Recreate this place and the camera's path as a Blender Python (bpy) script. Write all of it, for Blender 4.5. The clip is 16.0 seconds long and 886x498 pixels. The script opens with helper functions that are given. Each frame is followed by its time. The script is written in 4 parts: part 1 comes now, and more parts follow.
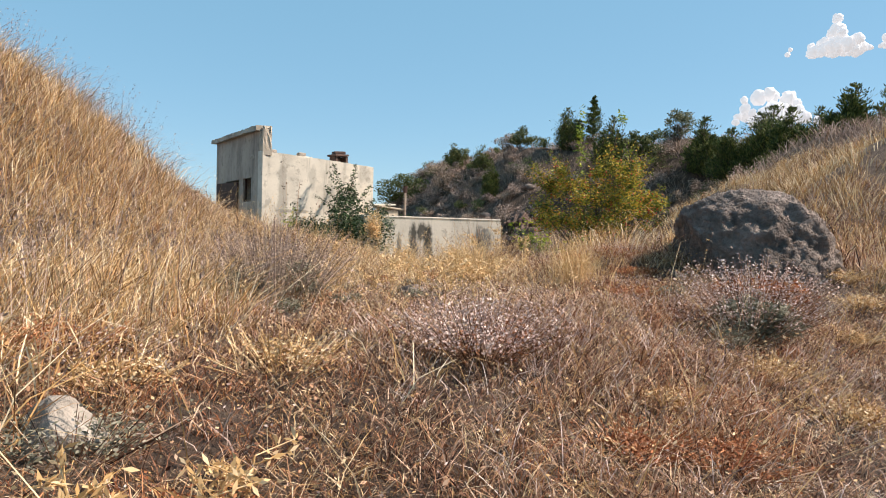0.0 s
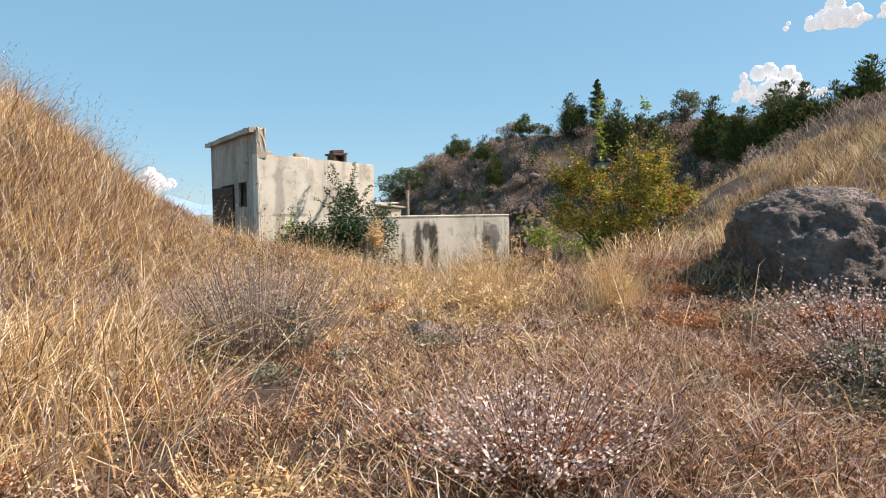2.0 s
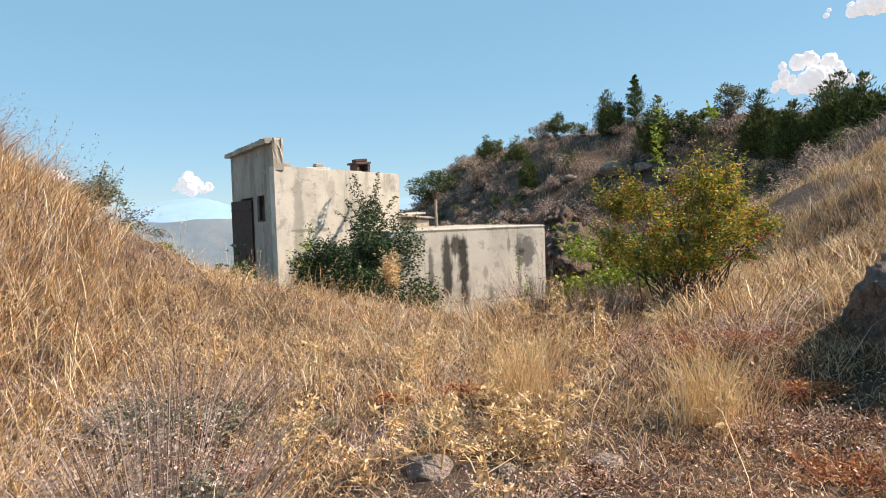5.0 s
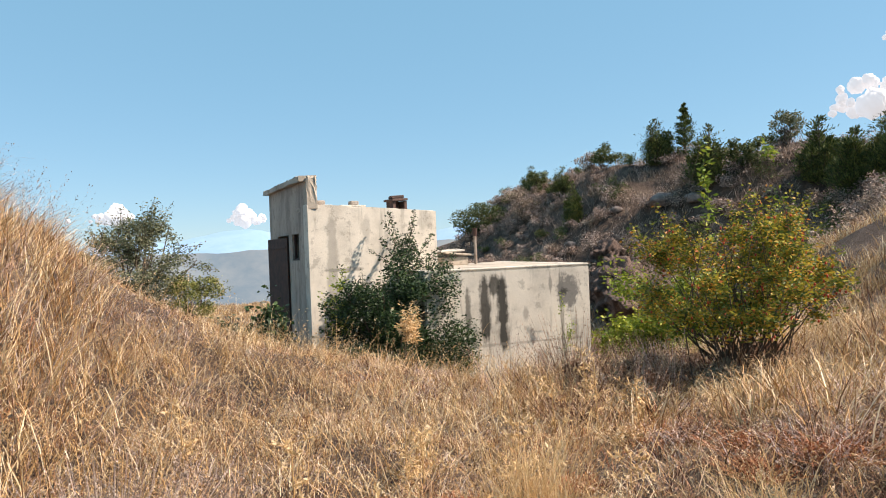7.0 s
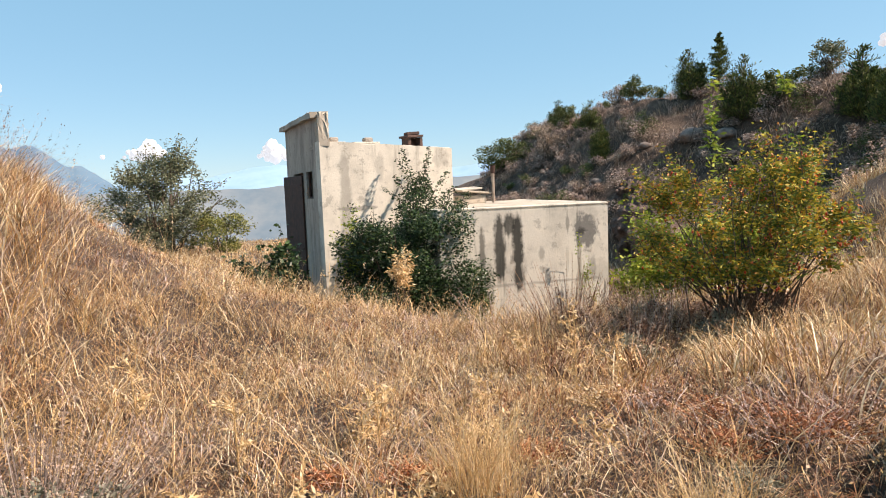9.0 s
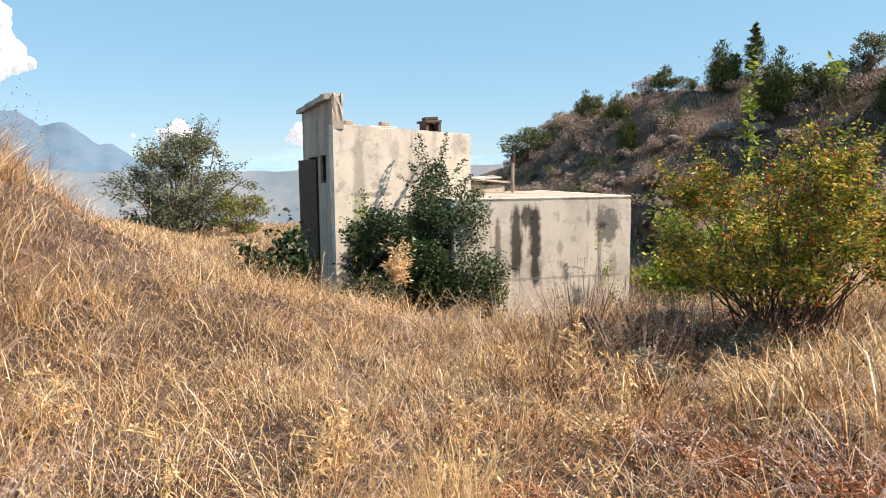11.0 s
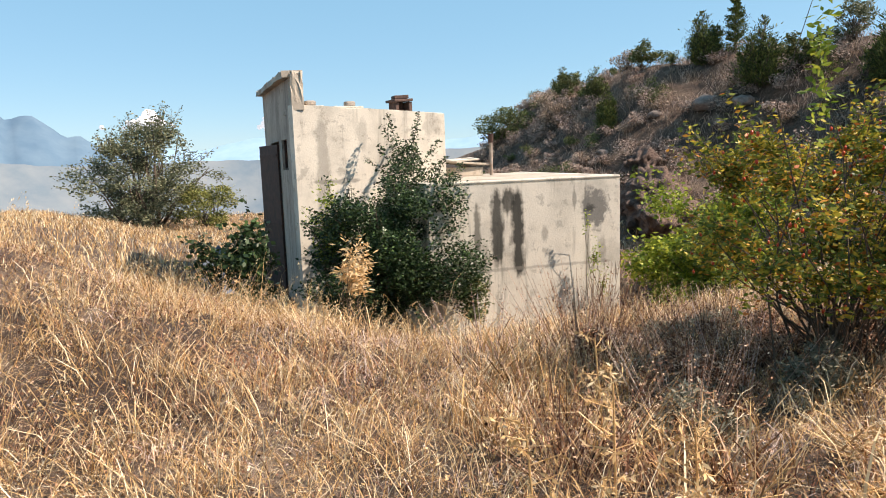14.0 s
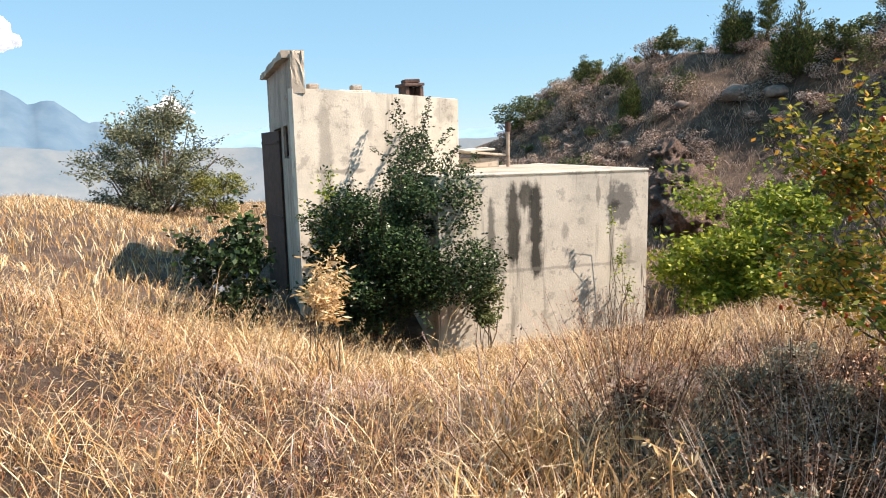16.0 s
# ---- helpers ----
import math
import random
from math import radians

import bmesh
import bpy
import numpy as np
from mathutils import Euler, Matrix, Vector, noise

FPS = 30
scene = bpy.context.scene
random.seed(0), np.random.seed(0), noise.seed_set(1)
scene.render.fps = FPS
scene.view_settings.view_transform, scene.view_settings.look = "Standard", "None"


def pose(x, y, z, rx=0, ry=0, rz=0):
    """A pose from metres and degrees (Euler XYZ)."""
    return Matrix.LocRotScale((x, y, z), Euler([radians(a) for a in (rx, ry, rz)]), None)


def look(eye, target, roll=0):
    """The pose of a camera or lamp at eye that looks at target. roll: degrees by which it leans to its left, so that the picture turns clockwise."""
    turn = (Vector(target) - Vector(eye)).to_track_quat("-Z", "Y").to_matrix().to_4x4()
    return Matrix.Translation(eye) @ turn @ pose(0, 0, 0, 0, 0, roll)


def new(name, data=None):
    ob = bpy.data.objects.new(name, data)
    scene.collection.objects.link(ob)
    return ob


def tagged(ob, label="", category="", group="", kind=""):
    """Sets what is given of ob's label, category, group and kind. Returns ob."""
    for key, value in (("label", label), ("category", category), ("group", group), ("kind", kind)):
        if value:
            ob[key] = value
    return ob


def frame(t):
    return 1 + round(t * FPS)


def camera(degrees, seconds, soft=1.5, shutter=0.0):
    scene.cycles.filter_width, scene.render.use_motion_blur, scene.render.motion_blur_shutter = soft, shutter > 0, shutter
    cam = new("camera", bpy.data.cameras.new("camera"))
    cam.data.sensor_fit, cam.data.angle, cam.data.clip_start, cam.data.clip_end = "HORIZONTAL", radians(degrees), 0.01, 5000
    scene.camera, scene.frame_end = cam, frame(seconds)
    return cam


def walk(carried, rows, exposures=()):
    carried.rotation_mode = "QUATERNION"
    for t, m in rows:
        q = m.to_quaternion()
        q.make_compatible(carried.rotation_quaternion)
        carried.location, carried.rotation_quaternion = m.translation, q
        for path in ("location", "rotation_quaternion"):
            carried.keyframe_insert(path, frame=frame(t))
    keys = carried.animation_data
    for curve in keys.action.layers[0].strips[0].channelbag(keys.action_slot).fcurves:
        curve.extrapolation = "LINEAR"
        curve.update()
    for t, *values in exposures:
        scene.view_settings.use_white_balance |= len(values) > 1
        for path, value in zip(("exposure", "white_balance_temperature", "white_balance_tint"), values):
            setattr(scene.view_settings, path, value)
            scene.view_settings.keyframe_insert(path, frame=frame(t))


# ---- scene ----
cam = camera(66.0, 16.0, 1.0)
PATH = [
    (0, (-7.494, -17.279, 1.545), (-6.253, -15.713, 1.477), 1.6),
    (0.5, (-7.402, -17.128, 1.626), (-6.136, -15.581, 1.612), 1.4),
    (1, (-7.336, -17.012, 1.628), (-6.083, -15.455, 1.562), 0.7),
    (1.5, (-7.151, -16.775, 1.682), (-5.904, -15.213, 1.605), -0.0),
    (2, (-7.036, -16.598, 1.737), (-5.805, -15.024, 1.641), -0.9),
    (2.5, (-6.894, -16.363, 1.803), (-5.647, -14.804, 1.686), -0.2),
    (3, (-6.781, -16.201, 1.845), (-5.542, -14.636, 1.729), -1.8),
    (3.5, (-6.579, -16.03, 1.932), (-5.377, -14.438, 1.787), -0.7),
    (4, (-6.436, -15.887, 1.971), (-5.221, -14.308, 1.798), -1.8),
    (4.5, (-6.282, -15.738, 2.041), (-5.1, -14.13, 1.91), -0.8),
    (5, (-6.172, -15.646, 2.084), (-5.021, -14.013, 1.986), -1.9),
    (5.2, (-6.087, -15.598, 2.102), (-4.958, -13.947, 2.051), -1.5),
    (7.5, (-5.469, -15.208, 2.307), (-4.461, -13.48, 2.303), -2.1),
    (8, (-5.328, -15.202, 2.314), (-4.36, -13.454, 2.237), -1.3),
    (8.5, (-5.181, -15.187, 2.337), (-4.237, -13.437, 2.123), -1.8),
    (8.7, (-5.155, -15.185, 2.334), (-4.204, -13.436, 2.145), -2.2),
    (10.8, (-4.783, -14.807, 2.316), (-3.849, -13.053, 2.091), -1.2),
    (11, (-4.69, -14.761, 2.322), (-3.8, -12.984, 2.098), -0.5),
    (11.5, (-4.524, -14.666, 2.342), (-3.707, -12.854, 2.116), -0.2),
    (12, (-4.471, -14.537, 2.346), (-3.598, -12.753, 2.108), -1.4),
    (12.5, (-4.376, -14.322, 2.343), (-3.547, -12.515, 2.126), -1.0),
    (13, (-4.312, -14.137, 2.336), (-3.461, -12.347, 2.07), -3.0),
    (13.5, (-4.167, -13.885, 2.307), (-3.312, -12.09, 2.094), -2.1),
    (14, (-4.057, -13.672, 2.283), (-3.115, -11.928, 2.012), -2.0),
    (14.5, (-3.913, -13.395, 2.255), (-2.912, -11.679, 2.017), -1.2),
    (15, (-3.719, -13.121, 2.271), (-2.661, -11.449, 1.978), -1.8),
    (15.5, (-3.539, -12.948, 2.308), (-2.589, -11.206, 2.065), -0.7),
    (16, (-3.434, -12.732, 2.272), (-2.536, -10.97, 1.973), -1.3),
]
walk(cam, [(t, look(eye, target, roll)) for t, eye, target, roll in PATH], [(0.0, 0.74, 7200, 18), (0.6, 0.64, 7150, 18), (1.5, 0.70, 7150, 18), (3.0, 0.78, 7250, 18), (5.0, 0.78, 7250, 19), (8.0, 0.82, 7250, 20), (8.6, 0.88, 7450, 21), (12.0, 0.90, 7450, 21), (14.0, 0.90, 7350, 20), (16.0, 1.02, 7300, 20)])

# ---------- world, sun ----------
SUN_TO = Vector((0.60, -0.44, 0.78)).normalized()
world = bpy.data.worlds.new("world")
scene.world = world
world.use_nodes = True
wn = world.node_tree.nodes
sky = wn.new("ShaderNodeTexSky")
sky.sky_type = 'NISHITA'
sky.sun_disc = False
sky.sun_elevation = math.asin(SUN_TO.z)
sky.sun_rotation = math.atan2(SUN_TO.x, SUN_TO.y)
sky.air_density, sky.dust_density, sky.ozone_density = 0.8, 0.1, 1.2
wn["Background"].inputs[1].default_value = 0.108
haze = wn.new("ShaderNodeMix")
haze.data_type, haze.blend_type = 'RGBA', 'MIX'
haze.inputs[0].default_value, haze.inputs[7].default_value = 0.68, (1.08, 3.05, 4.5, 1)
world.node_tree.links.new(sky.outputs[0], haze.inputs[6])
world.node_tree.links.new(haze.outputs[2], wn["Background"].inputs[0])
sun = new("sun", bpy.data.lights.new("sun", "SUN"))
sun.data.energy, sun.data.angle, sun.data.color = 5.0, radians(0.5), (1.0, 0.94, 0.84)
sun.matrix_world = look(SUN_TO * 100, (0, 0, 0))


# ---------- materials ----------
def mat(name, rough=0.9):
    m = bpy.data.materials.new(name)
    m.use_nodes = True
    b = m.node_tree.nodes["Principled BSDF"]
    b.inputs["Roughness"].default_value = rough
    return m, m.node_tree.nodes, m.node_tree.links, b


def noise_fac(n, l, scale, detail=6.0, stretch=None, source="Object", rough=0.6):
    tc = n.new("ShaderNodeTexCoord")
    out = tc.outputs[source]
    if stretch:
        mp = n.new("ShaderNodeMapping")
        mp.inputs["Scale"].default_value = stretch
        l.new(out, mp.inputs[0])
        out = mp.outputs[0]
    t = n.new("ShaderNodeTexNoise")
    t.inputs["Scale"].default_value, t.inputs["Detail"].default_value, t.inputs["Roughness"].default_value = scale, detail, rough
    l.new(out, t.inputs["Vector"])
    return t.outputs[0]


def ramp(n, l, fac, stops):
    r = n.new("ShaderNodeValToRGB")
    e = r.color_ramp.elements
    while len(e) < len(stops):
        e.new(0.5)
    for el, (p, c) in zip(e, stops):
        el.position, el.color = p, (*c, 1)
    l.new(fac, r.inputs[0])
    return r.outputs[0]


def mix(n, l, fac, a, b, kind='MIX'):
    m = n.new("ShaderNodeMix")
    m.data_type, m.blend_type = 'RGBA', kind
    for sock, v in ((m.inputs[0], fac), (m.inputs[6], a), (m.inputs[7], b)):
        if isinstance(v, (int, float)):
            sock.default_value = v
        elif isinstance(v, tuple):
            sock.default_value = (*v, 1)
        else:
            l.new(v, sock)
    return m.outputs[2]


def bump(n, l, b, fac, strength, distance):
    k = n.new("ShaderNodeBump")
    k.inputs["Strength"].default_value, k.inputs["Distance"].default_value = strength, distance
    l.new(fac, k.inputs["Height"])
    l.new(k.outputs[0], b.inputs["Normal"])


def leafy(name, stops, rough=0.6, through_light=0.25):
    """Blades and leaves: colour varies from island to island, some light comes through."""
    m, n, l, b = mat(name, rough)
    g = n.new("ShaderNodeNewGeometry")
    c = ramp(n, l, g.outputs["Random Per Island"], stops)
    big = noise_fac(n, l, 0.7, 3)
    c = mix(n, l, ramp(n, l, big, [(0.35, (0.0,) * 3), (0.7, (0.45,) * 3)]), c, mix(n, l, 1.0, c, (0.72, 0.60, 0.5), 'MULTIPLY'))
    l.new(c, b.inputs["Base Color"])
    b.inputs["Specular IOR Level"].default_value = 0.25
    if through_light:
        tr = n.new("ShaderNodeBsdfTranslucent")
        l.new(c, tr.inputs[0])
        mx = n.new("ShaderNodeMixShader")
        mx.inputs[0].default_value = through_light
        l.new(b.outputs[0], mx.inputs[1])
        l.new(tr.outputs[0], mx.inputs[2])
        l.new(mx.outputs[0], n["Material Output"].inputs[0])
    return m


def stone_mat(name, dark, light, scale, bumpy=0.03, rough=0.95):
    m, n, l, b = mat(name, rough)
    f1, f2 = noise_fac(n, l, scale, 8), noise_fac(n, l, scale * 9, 5)
    c = ramp(n, l, f1, [(0.3, dark), (0.7, light)])
    c = mix(n, l, ramp(n, l, f2, [(0.35, (0.0,) * 3), (0.75, (0.7,) * 3)]), c, mix(n, l, 1.0, c, (0.5, 0.48, 0.46), 'MULTIPLY'))
    l.new(c, b.inputs["Base Color"])
    bump(n, l, b, f2, 0.9, bumpy)
    return m


def band(n, l, coord, lo, hi, soft):
    """1 between lo and hi, fading over soft metres at both ends."""
    out = []
    for a, b in ((lo - soft, lo + soft), (hi + soft, hi - soft)):
        r = n.new("ShaderNodeMapRange")
        r.inputs[1].default_value, r.inputs[2].default_value = a, b
        l.new(coord, r.inputs[0])
        out.append(r.outputs[0])
    return mul(n, l, *out)


def mul(n, l, a, b, op='MULTIPLY'):
    m = n.new("ShaderNodeMath")
    m.operation = op
    for sock, v in zip(m.inputs, (a, b)):
        if isinstance(v, (int, float)):
            sock.default_value = v
        else:
            l.new(v, sock)
    return m.outputs[0]


def concrete_mat(name, base, dirt, drips, stains=()):
    """stains: (axis, from, to, z from, z to, strength, colour), patches of damp or peeled render with ragged edges."""
    m, n, l, b = mat(name, 0.92)
    f1, f2 = noise_fac(n, l, 0.9, 6), noise_fac(n, l, 26, 6)
    blot = noise_fac(n, l, 4.5, 8, None, "Object", 0.7)
    streak = noise_fac(n, l, 1.0, 8, (3.4, 3.4, 0.30), "Object", 0.65)
    crack = noise_fac(n, l, 2.6, 10, None, "Object", 0.78)
    c = ramp(n, l, f1, [(0.32, tuple(v * 0.66 for v in base)), (0.5, base), (0.68, tuple(min(0.8, v * 1.15) for v in base))])
    c = mix(n, l, ramp(n, l, streak, [(drips, (0.0,) * 3), (drips + 0.10, (0.7,) * 3)]), c, dirt)
    c = mix(n, l, ramp(n, l, crack, [(0.54, (0.0,) * 3), (0.585, (0.6,) * 3)]), c, tuple(v * 0.48 for v in base))
    tc = n.new("ShaderNodeTexCoord")
    xyz = n.new("ShaderNodeSeparateXYZ")
    l.new(tc.outputs["Object"], xyz.inputs[0])
    for axis, a0, a1, z0, z1, k, col in stains:
        f = mul(n, l, band(n, l, xyz.outputs[axis], a0, a1, min(0.25, (a1 - a0) * 0.45)), band(n, l, xyz.outputs[2], z0, z1, min(0.4, (z1 - z0) * 0.45)))
        rag = mul(n, l, mul(n, l, streak, 0.55 if z1 - z0 > (a1 - a0) * 1.5 else 0.15), mul(n, l, blot, 0.40 if z1 - z0 > (a1 - a0) * 1.5 else 0.78), 'ADD')
        f = mul(n, l, mul(n, l, f, 0.55), rag, 'ADD')
        c = mix(n, l, ramp(n, l, f, [(0.80, (0.0,) * 3), (0.93, (k,) * 3)]), c, col)
    c = mix(n, l, ramp(n, l, f2, [(0.4, (0.0,) * 3), (0.7, (0.22,) * 3)]), c, mix(n, l, 1.0, c, (0.7, 0.68, 0.62), 'MULTIPLY'))
    l.new(c, b.inputs["Base Color"])
    bump(n, l, b, mix(n, l, 0.6, f2, crack), 0.4, 0.03)
    return m


def plain_mat(name, a, c2, scale, rough=0.7, metal=0.0):
    m, n, l, b = mat(name, rough)
    f = noise_fac(n, l, scale, 7)
    l.new(ramp(n, l, f, [(0.3, a), (0.7, c2)]), b.inputs["Base Color"])
    b.inputs["Metallic"].default_value = metal
    bump(n, l, b, f, 0.4, 0.01)
    return m


def ground_mat():
    m, n, l, b = mat("dry_earth", 0.97)
    f0, f1, f2 = noise_fac(n, l, 0.25, 5), noise_fac(n, l, 1.6, 8), noise_fac(n, l, 14, 8, None, "Object", 0.7)
    c = ramp(n, l, f1, [(0.3, (0.03, 0.018, 0.013)), (0.5, (0.10, 0.064, 0.045)), (0.72, (0.27, 0.195, 0.14))])
    c = mix(n, l, ramp(n, l, f0, [(0.4, (0.0,) * 3), (0.65, (0.7,) * 3)]), c, (0.15, 0.10, 0.072))
    c = mix(n, l, ramp(n, l, f2, [(0.35, (0.85,) * 3), (0.62, (0.0,) * 3)]), c, mix(n, l, 1.0, c, (0.42, 0.38, 0.34), 'MULTIPLY'))
    l.new(c, b.inputs["Base Color"])
    bump(n, l, b, f2, 1.0, 0.06)
    return m


M_GROUND = ground_mat()
GREY = (0.20, 0.185, 0.16)
M_CONC = concrete_mat("render_on_concrete", (0.60, 0.545, 0.46), (0.27, 0.245, 0.205), 0.555,
                      [(0, 0.35, 0.8, 1.0, 4.6, 0.55, GREY), (0, 0.3, 1.5, 3.05, 3.2, 0.7, GREY), (0, 0.2, 1.2, 1.2, 2.6, 0.5, GREY), (0, 2.8, 3.5, 3.9, 4.7, 0.4, GREY), (0, 1.3, 1.7, 3.6, 4.6, 0.4, GREY)])
BLACK = (0.018, 0.018, 0.014)
M_TANK = concrete_mat("stained_concrete", (0.60, 0.55, 0.465), (0.17, 0.16, 0.13), 0.565,
                      [(0, -2.52, -2.15, 1.1, 3.2, 0.95, BLACK), (0, -2.95, -2.6, 1.5, 3.25, 0.9, BLACK), (0, -2.75, -2.3, 2.5, 3.25, 0.85, BLACK), (0, -3.3, -3.1, 1.4, 3.0, 0.7, BLACK), (0, -1.0, -0.2, 2.1, 3.15, 0.9, (0.13, 0.125, 0.115)), (0, -0.9, -0.5, 2.45, 2.75, 0.8, BLACK),
                       (0, -0.6, -0.25, 1.3, 2.2, 0.6, GREY), (0, -1.15, -1.0, 2.5, 3.2, 0.75, GREY), (0, -1.9, -1.6, 1.9, 2.4, 0.6, GREY), (0, -3.5, -0.1, 1.45, 1.55, 0.5, GREY), (0, -0.16, -0.08, 0.9, 1.6, 0.7, BLACK)])
M_FACADE = concrete_mat("peeling_brown_render", (0.40, 0.335, 0.275), (0.19, 0.155, 0.13), 0.53)
M_SLAB = concrete_mat("weathered_slab", (0.42, 0.36, 0.29), (0.2, 0.17, 0.14), 0.6)
M_DARK = plain_mat("dark_inside", (0.03, 0.028, 0.025), (0.06, 0.055, 0.05), 2.0, 0.9)
M_RUST = plain_mat("rusty_steel", (0.035, 0.018, 0.014), (0.085, 0.040, 0.028), 7.0, 0.75, 0.2)
M_PIPE = plain_mat("rusted_pipe", (0.25, 0.17, 0.12), (0.45, 0.38, 0.32), 6.0, 0.7, 0.3)
M_BASALT = stone_mat("grey_boulder", (0.10, 0.08, 0.07), (0.43, 0.345, 0.305), 3.2, 0.2)
M_STONE = stone_mat("pale_stone", (0.26, 0.22, 0.18), (0.46, 0.41, 0.36), 4.0, 0.02)
M_RUBBLE = stone_mat("brown_grey_stone", (0.16, 0.12, 0.10), (0.36, 0.29, 0.25), 5.0, 0.03)
M_BARK = stone_mat("bark", (0.07, 0.05, 0.035), (0.17, 0.125, 0.09), 12.0, 0.01)
M_STRAW = leafy("dry_grass", [(0.0, (0.11, 0.055, 0.026)), (0.18, (0.40, 0.22, 0.09)), (0.42, (0.72, 0.48, 0.22)), (0.6, (0.36, 0.19, 0.09)), (0.76, (0.84, 0.65, 0.39)), (1.0, (0.90, 0.80, 0.60))], 0.5, 0.12)
M_BROWN = leafy("brown_weeds", [(0.0, (0.035, 0.016, 0.011)), (0.4, (0.19, 0.085, 0.05)), (0.75, (0.47, 0.265, 0.16)), (1.0, (0.78, 0.60, 0.45))], 0.7, 0.1)
M_RED = leafy("russet_weeds", [(0.0, (0.14, 0.04, 0.018)), (0.5, (0.46, 0.165, 0.07)), (1.0, (0.66, 0.36, 0.19))], 0.7, 0.12)
M_PINK = leafy("pale_dry_flowers", [(0.0, (0.26, 0.17, 0.15)), (0.45, (0.60, 0.46, 0.42)), (1.0, (0.82, 0.72, 0.67))], 0.7, 0.15)
M_SAGE = leafy("grey_green_leaves", [(0.0, (0.13, 0.13, 0.095)), (0.5, (0.24, 0.235, 0.17)), (1.0, (0.36, 0.34, 0.27))], 0.8, 0.2)
M_IVY = leafy("dark_green_leaves", [(0.0, (0.016, 0.030, 0.014)), (0.5, (0.028, 0.052, 0.02)), (0.85, (0.045, 0.085, 0.03)), (1.0, (0.08, 0.14, 0.04))], 0.38, 0.15)
M_LIME = leafy("fresh_green_leaves", [(0.0, (0.10, 0.16, 0.025)), (0.5, (0.23, 0.31, 0.04)), (1.0, (0.44, 0.46, 0.07))], 0.5, 0.35)
M_ROSE = leafy("autumn_rose_leaves", [(0.0, (0.07, 0.11, 0.026)), (0.4, (0.15, 0.19, 0.035)), (0.6, (0.34, 0.32, 0.045)), (0.8, (0.62, 0.47, 0.06)), (0.92, (0.56, 0.30, 0.05)), (1.0, (0.55, 0.14, 0.04))], 0.5, 0.35)
M_YELLOW = leafy("dry_yellow_leaves", [(0.0, (0.50, 0.31, 0.13)), (0.5, (0.74, 0.52, 0.27)), (1.0, (0.86, 0.70, 0.46))], 0.6, 0.35)
M_FIR = leafy("conifer_needles", [(0.0, (0.03, 0.05, 0.018)), (0.6, (0.095, 0.125, 0.035)), (1.0, (0.22, 0.235, 0.065))], 0.7, 0.1)
M_SCRUB = leafy("hillside_scrub", [(0.0, (0.05, 0.07, 0.025)), (0.5, (0.10, 0.13, 0.045)), (1.0, (0.19, 0.19, 0.08))], 0.7, 0.2)
M_GREY = leafy("bare_scrub", [(0.0, (0.15, 0.11, 0.085)), (0.5, (0.34, 0.26, 0.20)), (1.0, (0.52, 0.42, 0.33))], 0.8, 0.2)
M_TREE = leafy("grey_green_tree_leaves", [(0.0, (0.07, 0.085, 0.045)), (0.5, (0.15, 0.165, 0.09)), (1.0, (0.27, 0.27, 0.17))], 0.6, 0.25)
M_FIELD = leafy("olive_leaves", [(0.0, (0.10, 0.12, 0.035)), (0.6, (0.22, 0.23, 0.06)), (1.0, (0.36, 0.33, 0.10))], 0.6, 0.25)
M_MAUVE = leafy("mauve_grey_scrub", [(0.0, (0.14, 0.095, 0.08)), (0.5, (0.38, 0.285, 0.24)), (1.0, (0.60, 0.49, 0.42))], 0.8, 0.2)
M_HIP = plain_mat("red_rose_hips", (0.42, 0.035, 0.012), (0.55, 0.08, 0.02), 9.0, 0.3)
M_BLUE = plain_mat("faded_blue_sheet", (0.10, 0.13, 0.18), (0.22, 0.26, 0.32), 5.0, 0.5)
# added emission stands in for light scattered through the clouds, lifting their shaded undersides
M_CLOUD, n_, l_, b_ = mat("cloud", 1.0)
b_.inputs["Base Color"].default_value = (0.42, 0.42, 0.43, 1)
b_.inputs["Emission Color"].default_value = (0.9, 0.95, 1.0, 1)
b_.inputs["Emission Strength"].default_value = 0.34


# distance haze painted as bluish colour, plus emission of that same colour
def painted_haze_mat(name, a, c2, glow):
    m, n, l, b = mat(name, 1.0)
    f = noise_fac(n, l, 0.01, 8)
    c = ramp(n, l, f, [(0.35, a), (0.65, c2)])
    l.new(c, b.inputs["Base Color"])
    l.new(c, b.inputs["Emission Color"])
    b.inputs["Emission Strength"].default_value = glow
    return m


# ---------- ground ----------
def sstep(a, b, v):
    u = np.clip((v - a) / (b - a), 0, 1)
    return u * u * (3 - 2 * u)


def bell(x, y, cx, cy, sx, sy, turn=0.0):
    c, s = math.cos(turn), math.sin(turn)
    u, v = (x - cx) * c + (y - cy) * s, -(x - cx) * s + (y - cy) * c
    return np.exp(-(u / sx) ** 2 - (v / sy) ** 2)


def lumps(x, y):
    return (0.10 * np.sin(x * 1.7 + 0.6 * y) * np.sin(y * 1.3 - 0.4 * x) + 0.05 * np.sin(x * 3.9 + 1.1) * np.sin(y * 4.3 + x)
            + 0.03 * np.sin(x * 8.1 + y * 2.0) * np.sin(y * 7.7))


